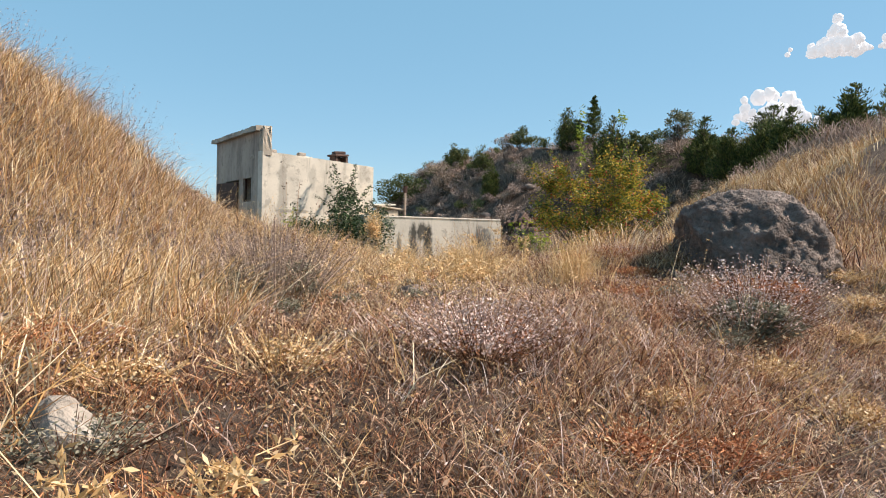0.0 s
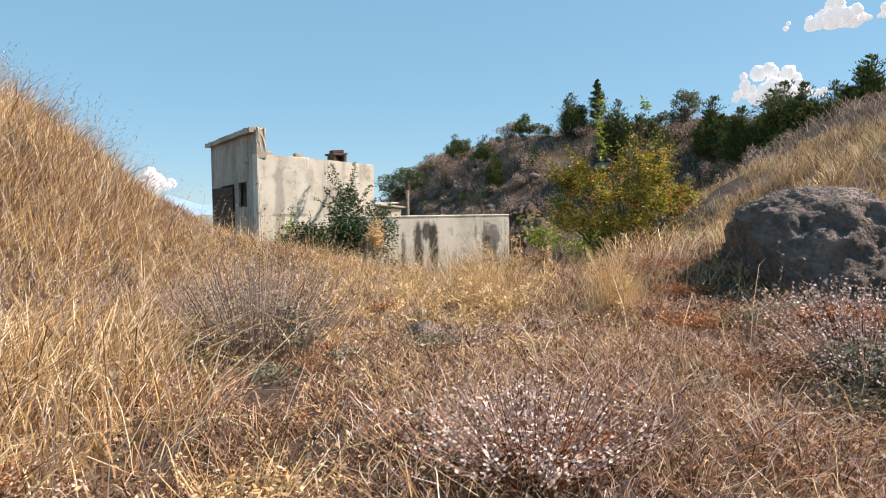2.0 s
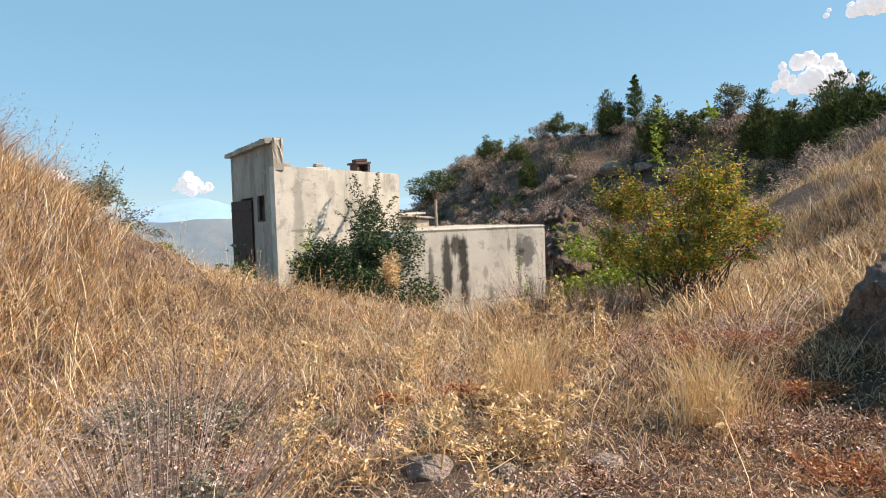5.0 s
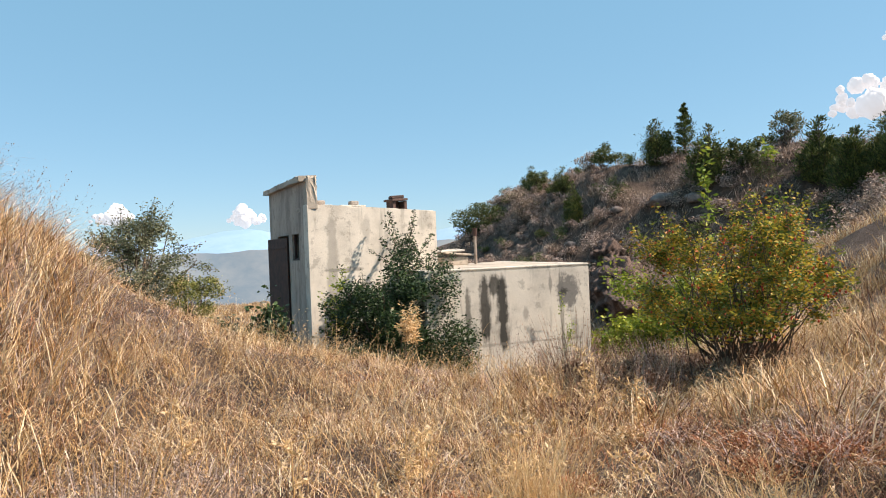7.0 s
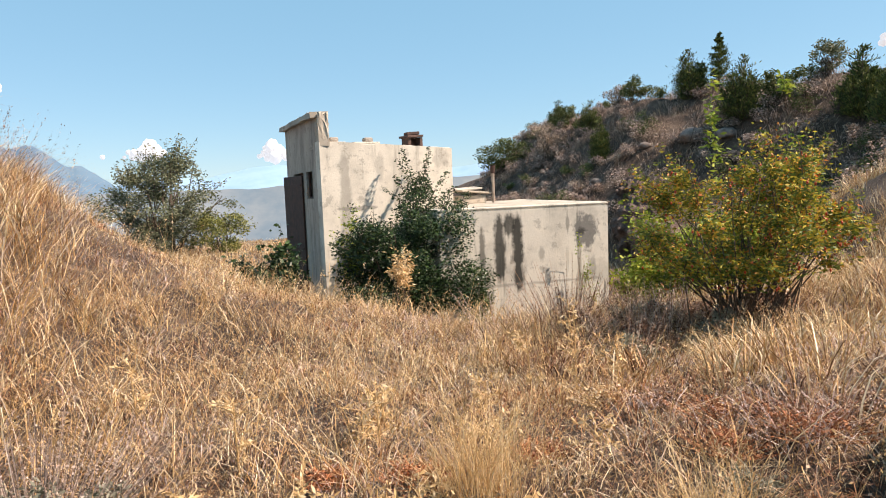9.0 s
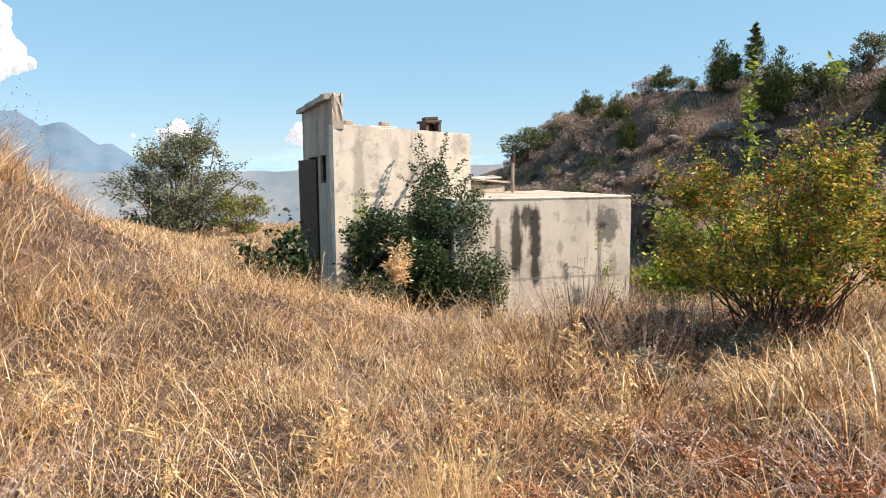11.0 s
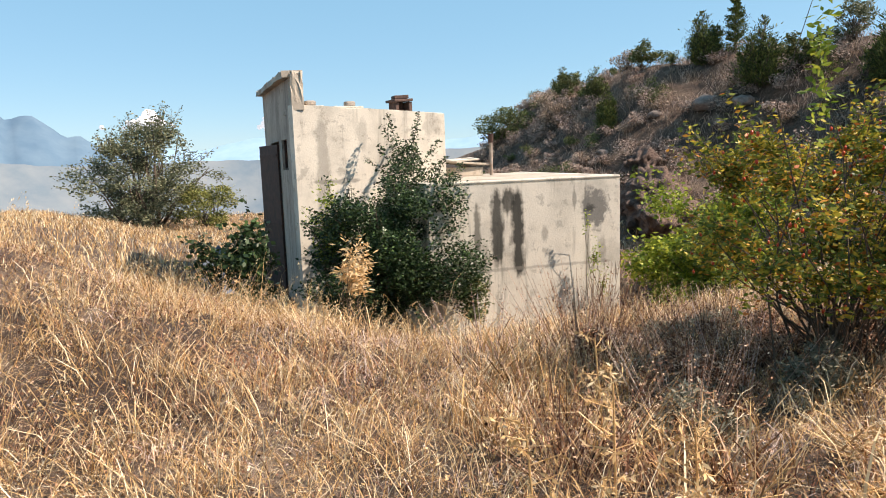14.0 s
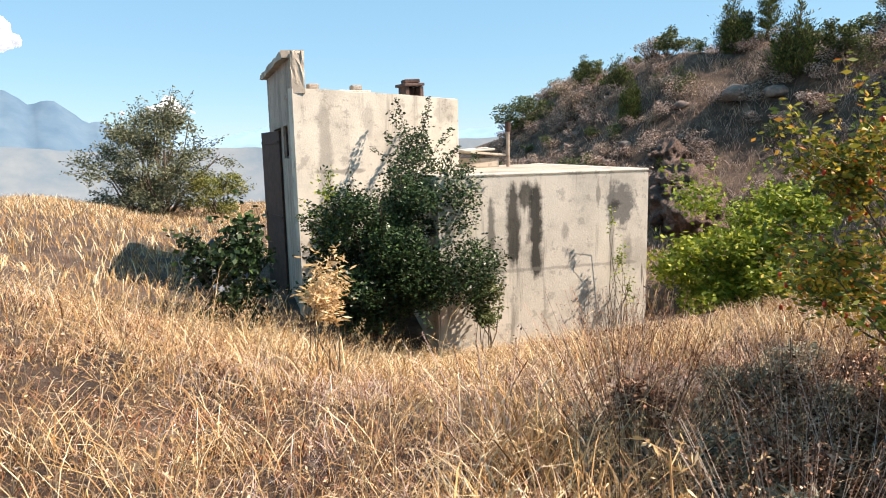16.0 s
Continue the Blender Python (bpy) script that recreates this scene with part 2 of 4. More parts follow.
def height(x, y):
    x, y = np.asarray(x, float), np.asarray(y, float)
    z = np.interp(y, [-60, -22, -17.3, -15.2, -13.4, -12.7, -9.5, -6, -2, 0, 12, 45, 90, 250, 600, 1500],
                  [0, 0, 0.44, 1.08, 1.04, 0.9, 0.72, -0.60, -1.5, -1.05, -0.9, -1.94, -9, -45, -150, -270])
    # the mound beside the path and the terrace behind it
    z = z + 2.84 * bell(x, y, -9.63, -9.38, 1.89, 5.07, -1.21)
    z = z + 1.48 * sstep(1.27, -7.1, x) * sstep(-14, -4, y) * (1 - sstep(24, 60, y))
    # the hill across the hollow, and the bank on its near side
    d = x - np.interp(y, [-30, -16, -8, 0, 10, 25, 45], [0.5, 0.0, 3.2, 14.3, 11.4, 13.7, 30.0])
    z = z + 1.7 * sstep(0, 4, d) + 5.62 * (0.4 + 0.6 * sstep(-9, 3, y)) * sstep(2.74, 11.8, d) * (1 - sstep(55, 140, y)) * (1 - 0.5 * sstep(60, 300, x))
    z = z + 1.05 * bell(x, y, 2.0, -13.8, 2.6, 2.6) + 0.25 * bell(x, y, -2.2, -13.3, 1.4, 2.0) - 0.15 * bell(x, y, -0.3, -11.3, 1.3, 1.3)
    calm = 1 - 0.85 * bell(x, y, 2.5, -1, 4.5, 4.5) - 0.5 * bell(x, y, -5, -14.5, 3, 3)
    rough = sstep(4, 9, d)
    z = z + 0.35 * rough * np.sin(x * 1.1 + 0.5 * np.sin(y)) * np.sin(y * 0.9 + 0.8 * np.sin(x * 0.7))
    return z + 0.7 * lumps(x, y) * calm


def spaced(lo, hi, step, reach):
    core = list(np.arange(lo, hi + 1e-6, step))
    a, k = [lo], step
    b = [hi]
    while b[-1] < reach:
        k *= 1.12
        b.append(b[-1] + k)
        a.append(a[-1] - k)
    return np.array(a[:0:-1] + core + b[1:])


def mesh_of(name, verts, faces, material, smooth=False):
    me = bpy.data.meshes.new(name)
    me.from_pydata([tuple(v) for v in verts] if not isinstance(verts, np.ndarray) else verts.tolist(), [], faces if isinstance(faces, list) else faces.tolist())
    me.materials.append(material)
    if smooth:
        me.shade_smooth()
    return me


def grid_ground():
    xs, ys = spaced(-13, 20, 0.22, 3500), spaced(-20, 14, 0.22, 3500)
    gx, gy = np.meshgrid(xs, ys)
    v = np.stack([gx.ravel(), gy.ravel(), height(gx, gy).ravel()], 1)
    w, h = len(xs), len(ys)
    i = (np.arange(h - 1)[:, None] * w + np.arange(w - 1)[None, :]).ravel()
    f = np.stack([i, i + 1, i + w + 1, i + w], 1)
    ob = new("ground", mesh_of("ground", v, f, M_GROUND, True))
    return tagged(ob, "dry brown stony earth of an overgrown hillside", "ground", kind="structure")


grid_ground()


def part(name, bm, material, parent=None, label="", smooth=False):
    me = bpy.data.meshes.new(name)
    bm.to_mesh(me)
    bm.free()
    me.materials.append(material)
    if smooth:
        me.shade_smooth()
    ob = new(name, me)
    if parent:
        ob.parent = parent
    if label:
        ob["label"] = label
    return ob


def empty(name, x, y, z=None, label="", category="", group="", kind="", rz=0):
    ob = new(name)
    ob.matrix_basis = pose(x, y, float(height(x, y)) if z is None else z, 0, 0, rz)
    return tagged(ob, label, category, group, kind)


def add_box(bm, x0, y0, z0, x1, y1, z1, bevel=0.0, m=None):
    r = bmesh.ops.create_cube(bm, size=1.0)
    bmesh.ops.transform(bm, verts=r["verts"], matrix=Matrix.Translation(((x0 + x1) / 2, (y0 + y1) / 2, (z0 + z1) / 2)) @ Matrix.Diagonal((x1 - x0, y1 - y0, z1 - z0, 1)))
    if bevel:
        es = list({e for v in r["verts"] for e in v.link_edges})
        r2 = bmesh.ops.bevel(bm, geom=es, offset=bevel, segments=2, profile=0.6, affect='EDGES')
        vs = list({v for f in r2["faces"] for v in f.verts} | {v for v in r["verts"] if v.is_valid})
    else:
        vs = r["verts"]
    if m is not None:
        bmesh.ops.transform(bm, verts=vs, matrix=m)


def box(x0, y0, z0, x1, y1, z1, bevel=0.0, m=None):
    bm = bmesh.new()
    add_box(bm, x0, y0, z0, x1, y1, z1, bevel, m)
    return bm


def tube(bm, a, b, ra, rb, sides=7):
    a, b = Vector(a), Vector(b)
    q = (b - a).to_track_quat("Z", "Y").to_matrix()
    rings = []
    for p, r in ((a, ra), (b, rb)):
        rings.append([bm.verts.new(p + q @ Vector((r * math.cos(k * math.tau / sides), r * math.sin(k * math.tau / sides), 0))) for k in range(sides)])
    for k in range(sides):
        bm.faces.new((rings[0][k], rings[0][(k + 1) % sides], rings[1][(k + 1) % sides], rings[1][k]))
    bm.faces.new(rings[1])
    bm.faces.new(rings[0][::-1])


# ---------- the pump house and the tank ----------
def wall_piece(name, x0, y0, z0, x1, y1, z1, m, parent, label="", bevel=0.02):
    return part(name, box(x0, y0, z0, x1, y1, z1, bevel), m, parent, label)


SKEW = radians(-9)


def pump_house():
    h = empty("pump_house", 0, 0, -1.3, "small abandoned flat-roofed concrete pump house with stained pale render", "building")
    # front wall, seen in the sun; its top falls a little to one side
    bm = bmesh.new()
    add_box(bm, 0.0, 0.0, -0.4, 3.48, 0.3, 4.65)
    for v in bm.verts:
        if v.co.z > 2:
            v.co.z = 4.70 - 0.048 * v.co.x
    bmesh.ops.subdivide_edges(bm, edges=bm.edges, cuts=14, use_grid_fill=True)
    rnd = random.Random(3)
    for v in bm.verts:
        if v.co.z > 4.4:
            v.co.z += rnd.uniform(-0.03, 0.012)
    part("front_wall", bm, M_CONC, h, "pale rendered wall streaked with grey stains")
    fac = new("facade_wall")
    fac.parent = h
    fac.matrix_basis = pose(0, 0, 0, 0, 0, math.degrees(SKEW))
    fac.name = "facade"
    D = 6.1
    # door 2.75..4.45, window 1.2..2.2 along the facade; both tops at one height
    for i, (a, b, lo, hi) in enumerate(((0.305, 1.2, -0.4, 5.42), (1.2, 2.2, -0.4, 3.38), (1.2, 4.6, 4.06, 5.42), (2.2, 2.7, -0.4, 4.06), (4.6, D, -0.4, 5.42), (2.7, 4.6, -0.4, 0.05))):
        bm = box(0.0, a, lo, 0.28, b, hi)
        for v in bm.verts:
            if v.co.z > 5:
                v.co.z -= 0.16 * (1 - v.co.y / D)
        part("wall_block", bm, M_FACADE, fac)
    bm = box(-0.002, 0.003, 4.6, 0.245, 0.305, 5.36)
    bmesh.ops.subdivide_edges(bm, edges=bm.edges, cuts=5, use_grid_fill=True)
    rag = random.Random(5)
    for v in bm.verts:
        if v.co.z > 4.75:
            v.co += Vector((rag.uniform(-0.02, 0.02) if v.co.z < 5.2 else rag.uniform(-0.05, 0.03) * (v.co.x > 0.1), rag.uniform(-0.01, 0.02), rag.uniform(-0.05, 0.03) * (v.co.z > 5.3)))
    part("corner_pier", bm, M_SLAB, fac, "broken corner pier with bare grey concrete")
    bm = box(-0.17, 0.12, 5.42, 0.26, D + 0.15, 5.55)
    bmesh.ops.subdivide_edges(bm, edges=[e for e in bm.edges if abs((e.verts[0].co - e.verts[1].co).y) > 1], cuts=36)
    for v in bm.verts:
        v.co += Vector((rag.uniform(0, 0.05) * (v.co.x < 0), 0, rag.uniform(-0.02, 0.015) - 0.16 * (1 - v.co.y / D)))
    part("cap", bm, M_SLAB, fac, "chipped overhanging concrete coping")
    for a, b in ((1.2, 2.2),):
        wall_piece("window_frame", 0.05, a, 3.38, 0.11, a + 0.06, 4.06, M_RUST, fac)
        wall_piece("window_frame", 0.05, b - 0.06, 3.38, 0.11, b, 4.06, M_RUST, fac)
        wall_piece("window_frame", 0.05, a + 0.06, 3.38, 0.11, b - 0.06, 3.43, M_RUST, fac)
    leaf = part("door", box(-0.05, 0, 0.1, 0, 1.6, 3.98, 0.008), M_RUST, fac, "open rusty dark steel door leaf")
    leaf.matrix_basis = pose(-0.01, 2.72, 0, 0, 0, 10)
    for k in (0.3, 2.0, 3.7):
        part("rail", box(-0.07, 0.05, k, -0.051, 1.55, k + 0.06, 0.004), M_RUST, leaf)
    part("handle", box(-0.10, 1.45, 1.9, -0.051, 1.5, 2.1, 0.006), M_PIPE, leaf)
    wall_piece("back_wall", 1.3, D - 0.3, -0.4, 3.48, D - 0.02, 4.45, M_CONC, h, bevel=0)
    wall_piece("side_wall", 3.2, 0.302, -0.4, 3.48, D - 0.3, 4.45, M_CONC, h, bevel=0)
    wall_piece("roof_slab", 1.25, 0.305, 4.42, 3.198, D - 0.32, 4.56, M_SLAB, h)
    wall_piece("roof_slab", 0.36, 0.305, 4.421, 1.249, 2.0, 4.561, M_SLAB, h)
    wall_piece("roof_slab", 0.75, 2.001, 4.421, 1.249, 4.0, 4.561, M_SLAB, h)
    wall_piece("floor_slab", 0.3, 0.305, -0.4, 3.198, D - 0.32, 0.02, M_SLAB, h, bevel=0)
    return h


pump_house()


def chimney(x, y, z):
    c = empty("roof_vent", x, y, z, "short brick roof vent under a dark flat cap", "vent")
    for a, b in ((-0.21, -0.13), (0.13, 0.21)):
        part("brick_side", box(a, -0.2, 0, b, 0.2, 0.30, 0.012), M_BRICKY, c)
    part("brick_side", box(-0.13, 0.1, 0, 0.13, 0.2, 0.30, 0.012), M_BRICKY, c)
    part("cap", box(-0.25, -0.24, 0.30, 0.23, 0.24, 0.36, 0.015, pose(0, 0, 0, 0, -3, 4)), M_BRICKY, c, "dark flat cap slab")
    part("cap_brick", box(-0.16, -0.14, 0.37, 0.19, 0.14, 0.45, 0.015, pose(0, 0, 0, 0, -3, -8)), M_BRICKY, c)


M_BRICKY = stone_mat("sooty_brick", (0.06, 0.04, 0.035), (0.17, 0.10, 0.08), 5.0, 0.01)
chimney(2.92, 1.1, 3.26)


def hatch(x, y, z):
    c = empty("roof_hatch", x, y, z, "low pale concrete roof hatch with loose stones on its lid", "hatch")
    part("kerb", box(-0.35, -0.3, 0, 0.35, 0.3, 0.12, 0.02), M_SLAB, c)
    part("lid", box(-0.3, -0.26, 0.12, 0.4, 0.28, 0.18, 0.02), M_CONC, c)
    part("stone", box(0.05, -0.1, 0.18, 0.28, 0.1, 0.3, 0.04), M_STONE, c)


hatch(1.45, 1.0, 3.26)
hatch(0.5, 0.9, 3.26)


def tank():
    t = empty("water_tank", 5.96, -2.97, -1.5, "low square concrete water tank with black damp stains", "tank", rz=-11)
    bm = bmesh.new()
    add_box(bm, -4.2, 0, -0.6, 0, 5.0, 3.22)
    es = [e for e in bm.edges]
    bmesh.ops.bevel(bm, geom=es, offset=0.03, segments=2, affect='EDGES')
    part("wall", bm, M_TANK, t, "stained render peeling from the concrete")
    part("rim", box(-4.2, 0.004, 3.22, -0.004, 0.28, 3.27, 0.025), M_TANK, t)
    part("rim", box(-0.26, 0.281, 3.22, -0.004, 5.0, 3.27, 0.025), M_TANK, t)
    part("rim", box(-4.2, 0.281, 3.22, -3.95, 5.0, 3.27, 0.025), M_TANK, t)
    part("cover", box(-3.94, 0.285, 3.22, -0.265, 4.9, 3.26), M_SLAB, t)


tank()


def vent_pipe():
    p = empty("vent_pipe", 5.18, 0.75, 1.76, "upright rusty vent pipe with a collar at its top", "pipe")
    bm = bmesh.new()
    tube(bm, (0, 0, 0), (0, 0, 0.80), 0.04, 0.04, 12)
    part("pipe", bm, M_PIPE, p)
    bm = bmesh.new()
    tube(bm, (0, 0, 0.80), (0, 0, 1.02), 0.062, 0.07, 12)
    part("collar", bm, M_RUST, p, "rusty collar")
    q = empty("tank_hatch", 4.7, 1.15, 1.76, "raised concrete hatch with a tilted pale lid", "hatch")
    part("kerb", box(-0.5, -0.3, 0, 0.3, 0.4, 0.22, 0.02), M_SLAB, q)
    part("lid", box(-0.62, -0.4, 0.25, 0.40, 0.5, 0.30, 0.015, pose(0, 0, 0.03, 0, 5, 6)), M_SLAB, q)
    part("broken_slab", box(-0.45, -0.3, 0.36, 0.25, 0.35, 0.40, 0.012, pose(0, 0, 0.03, 3, -3, -12)), M_CONC, q)
    part("post", box(-0.12, -0.1, 0.22, 0.06, 0.1, 0.44, 0.02), M_SLAB, q)


vent_pipe()


# ---------- plants: blades and leaves ----------
RNG = np.random.default_rng(7)


def blades_mesh(name, base, hgt, wid, lean, material, droop=0.35, wind=(0.0, 0.0)):
    """Tapered arching blades, seven points each; wind bends them all one way."""
    n = len(base)
    a, b = RNG.uniform(0, math.tau, n), RNG.uniform(0, math.tau, n)
    side = np.stack([np.cos(a), np.sin(a), np.zeros(n)], 1)
    out = np.stack([np.cos(b) + wind[0], np.sin(b) + wind[1], np.zeros(n)], 1) * lean[:, None]
    up = np.array([0, 0, 1.0])
    h, k = hgt[:, None], lean[:, None]
    curl = RNG.uniform(0.3, 1.0, n)[:, None] * droop * np.minimum(k, 1.2)
    p1 = base + h * (0.42 * up + 0.22 * out)
    p2 = base + h * ((0.80 - 0.35 * curl) * up + 0.60 * out)
    p3 = base + h * ((1.02 - 1.25 * curl) * up + 1.08 * out)
    w = wid[:, None] * side
    v = np.stack([base - w, base + w, p1 - w * 0.9, p1 + w * 0.9, p2 - w * 0.65, p2 + w * 0.65, p3], 1).reshape(-1, 3)
    i = np.arange(n)[:, None] * 7
    q = (i + np.array([[0, 1, 3, 2]])).tolist() + (i + np.array([[2, 3, 5, 4]])).tolist()
    return mesh_of(name, v, q + (i + np.array([[4, 5, 6]])).tolist(), material)


def leaf_geo(pts, size, flat=0.4, slim=0.45, axis=None):
    """Folded pointed leaves, four corners each."""
    n = len(pts)
    d = RNG.normal(size=(n, 3))
    if axis is not None:
        d = d * 0.5 + axis
    d[:, 2] *= flat if axis is None else 1.0
    d /= np.linalg.norm(d, axis=1)[:, None] + 1e-9
    s = np.cross(d, RNG.normal(size=(n, 3)))
    s /= np.linalg.norm(s, axis=1)[:, None] + 1e-9
    L = size[:, None]
    v = np.stack([pts, pts + d * L * 0.5 + s * L * slim * 0.5, pts + d * L, pts + d * L * 0.5 - s * L * slim * 0.5], 1).reshape(-1, 3)
    return v, (np.arange(n)[:, None] * 4 + np.arange(4)[None, :])


def leaves_mesh(name, pts, size, material, flat=0.4, slim=0.45, axis=None):
    v, f = leaf_geo(np.asarray(pts), np.asarray(size), flat, slim, axis)
    return mesh_of(name, v, f, material)


def blobs(spec, n, shell=0.55):
    """Points in ellipsoids (x, y, z, rx, ry, rz, weight), thicker towards their skins."""
    spec = np.array(spec, float)
    w = spec[:, 6] / spec[:, 6].sum()
    i = RNG.choice(len(spec), n, p=w)
    d = RNG.normal(size=(n, 3))
    d /= np.linalg.norm(d, axis=1)[:, None]
    r = shell + (1 - shell) * RNG.random(n) + RNG.normal(0, 0.07, n)
    return spec[i, :3] + d * spec[i, 3:6] * r[:, None]


def bent_stems(bm, roots, tips, r0, r1, bend=0.15, seed=1):
    rnd = random.Random(seed)
    for a, b in zip(roots, tips):
        a, b = Vector(a), Vector(b)
        L = (b - a).length
        m1 = a.lerp(b, 0.35) + Vector((rnd.uniform(-1, 1), rnd.uniform(-1, 1), rnd.uniform(0.2, 1))) * L * bend
        m2 = a.lerp(b, 0.7) + Vector((rnd.uniform(-1, 1), rnd.uniform(-1, 1), rnd.uniform(0.2, 1))) * L * bend
        rs = [r0, r0 * 0.7 + r1 * 0.3, r0 * 0.35 + r1 * 0.65, r1]
        ps = [a, m1, m2, b]
        for k in range(3):
            tube(bm, ps[k], ps[k + 1], rs[k], rs[k + 1], 5)


def shrub(name, x, y, label, category, spec, n, size, leaf_mat, stems=12, stem_r=0.02, group="", z=None, flat=0.5, slim=0.45, shell=0.5, spread=0.12, axis=None, seed=1, rz=0, sprays=0, reach=0.3, sprigs=()):
    """A many-stemmed shrub: a mesh of stems and a mesh of leaves; sprays jut from its outline, sprigs run from point to point."""
    s = empty(name, x, y, z, label, category, group, rz=rz)
    rnd = random.Random(seed)
    pts = blobs(spec, n, shell)
    pts = pts[pts[:, 2] > 0.02]
    bm = bmesh.new()
    idx = RNG.choice(len(pts), stems)
    bent_stems(bm, [(rnd.uniform(-spread, spread), rnd.uniform(-spread, spread), -0.12) for _ in range(stems)], [tuple(pts[i]) for i in idx], stem_r, stem_r * 0.25, 0.08, seed)
    mid = pts.mean(0) - np.array([0, 0, 0.3])
    rows = [(Vector(p), Vector(p) + (Vector(p - mid).normalized() + Vector((rnd.gauss(0, 0.35), rnd.gauss(0, 0.35), rnd.uniform(-0.1, 0.7)))) * reach * rnd.uniform(0.4, 1.2)) for p in pts[RNG.choice(len(pts), sprays)]] if sprays else []
    rows += [(Vector(p), Vector(q)) for p, q in sprigs]
    extra = []
    for p, q in rows:
        tube(bm, p, q, stem_r * 0.22, stem_r * 0.10, 4)
        for k in range(max(5, int((q - p).length / (size * 0.22)))):
            u = rnd.uniform(0.0, 1.05)
            extra.append(tuple(p.lerp(q, u) + Vector((rnd.gauss(0, 1), rnd.gauss(0, 1), rnd.gauss(-0.3, 1))) * size * (0.9 - 0.5 * u)))
    if extra:
        pts = np.concatenate([pts, np.array(extra)])
        axis = None
    part("stem_work", bm, M_BARK, s)["kind"] = "stuff"
    ob = new("foliage", leaves_mesh("foliage", pts, RNG.uniform(0.6, 1.25, len(pts)) * size, leaf_mat, flat, slim, axis))
    ob.parent = s
    ob["kind"] = "stuff"
    return s


def rand_blobs(n, rx, ry, z0, z1, r, seed, taper=0.5):
    rnd = random.Random(seed)
    out = []
    for _ in range(n):
        u = rnd.random()
        k = 1 - taper * abs(u - 0.45) * 1.6
        a, q = rnd.uniform(0, math.tau), math.sqrt(rnd.random())
        rr = r * rnd.uniform(0.6, 1.2)
        out.append((rx * q * k * math.cos(a), ry * q * k * math.sin(a), z0 + (z1 - z0) * u, rr, rr, rr * 0.75, rr ** 2))
    return out


# the dark climbing shrub against the front wall
ivy_spec = rand_blobs(60, 1.25, 0.9, 0.2, 2.2, 0.42, 5, 0.3) + [(1.0, 0.7, 2.6, 0.5, 0.4, 0.5, 0.3), (0.6, 0.3, 2.2, 0.5, 0.4, 0.5, 0.3), (1.25, 1.1, 3.0, 0.34, 0.3, 0.4, 0.16), (1.5, 0.1, 2.3, 0.5, 0.5, 0.45, 0.3), (1.3, -0.3, 2.0, 0.5, 0.5, 0.6, 0.25), (1.1, -0.9, 1.0, 0.6, 0.5, 0.6, 0.3), (1.75, -0.45, 0.9, 0.45, 0.45, 0.6, 0.22), (1.5, -0.55, 0.7, 0.45, 0.4, 0.6, 0.22), (-0.2, 0.6, 0.5, 0.7, 0.7, 0.5, 0.4)]
ivy_sprigs = [((1.2, 1.1, 2.9), (1.15, 1.75, 3.92)), ((1.2, 1.2, 3.0), (1.0, 1.7, 3.7)), ((1.4, 1.2, 3.0), (1.9, 1.75, 3.95)), ((1.4, 1.2, 3.0), (1.7, 1.65, 3.6)), ((1.5, 1.0, 2.8), (2.2, 1.5, 3.35)), ((1.5, 1.0, 2.6), (2.25, 1.4, 2.95)), ((1.1, 1.1, 2.7), (0.85, 1.6, 3.3)), ((1.9, 0.3, 2.4), (2.3, 0.7, 2.85)), ((1.0, 1.0, 2.6), (0.55, 1.5, 3.0))]
shrub("climbing_shrub", 0.74, -2.15, "dense dark green leafy shrub climbing a concrete wall", "shrub", ivy_spec, 52000, 0.07, M_IVY, 16, 0.03, z=-0.75, slim=0.55, sprays=260, reach=0.3, sprigs=ivy_sprigs + ivy_sprigs)
shrub("young_shrub", 0.15, -1.5, "yellow-green leafy shoots at the top of a dark bush", "shrub", rand_blobs(9, 0.35, 0.3, 1.5, 2.6, 0.2, 8), 1100, 0.09, M_LIME, 8, 0.012, z=-1.0, sprays=30)
shrub("bright_shrub", 2.45, -2.75, "fresh green leafy shoots beside a dark bush", "shrub", rand_blobs(9, 0.22, 0.2, 0.4, 1.5, 0.17, 18), 1300, 0.08, M_SCRUB, 8, 0.012, sprays=30)
shrub("wall_creeper", 5.15, -3.1, "thin pale green creeper against a stained concrete wall", "creeper", [(0, 0, 1.4, 0.25, 0.06, 0.6, 1), (0.25, 0, 0.8, 0.2, 0.06, 0.5, 0.6), (-0.2, 0, 2.1, 0.12, 0.05, 0.4, 0.4)], 260, 0.07, M_LIME, 14, 0.008, shell=0.0)
shrub("dark_weeds", -1.5, -0.9, "dark broad-leaved weeds beside a doorway", "weeds", rand_blobs(24, 0.75, 0.8, 0.2, 2.1, 0.32, 9), 2600, 0.13, M_IVY, 14, 0.015, slim=0.6, sprays=60, reach=0.35)

# rose bush with hips
rose_spec = rand_blobs(58, 0.86, 0.86, 0.55, 1.36, 0.18, 11, 0.3)
rose = shrub("rose_bush", -0.25, -11.45, "autumn rose bush with yellowing leaves and red hips", "bush", rose_spec, 21000, 0.038, M_ROSE, 75, 0.009, spread=0.2, shell=0.1, sprays=330, reach=0.2)
bm = bmesh.new()
for p in blobs(rose_spec, 260, 0.85):
    bmesh.ops.create_icosphere(bm, subdivisions=1, radius=0.012, matrix=Matrix.Translation(Vector(p)) @ Matrix.Diagonal((0.8, 0.8, 1.25, 1)))
part("hip_work", bm, M_HIP, rose, "small red rose hips", True)["kind"] = "stuff"
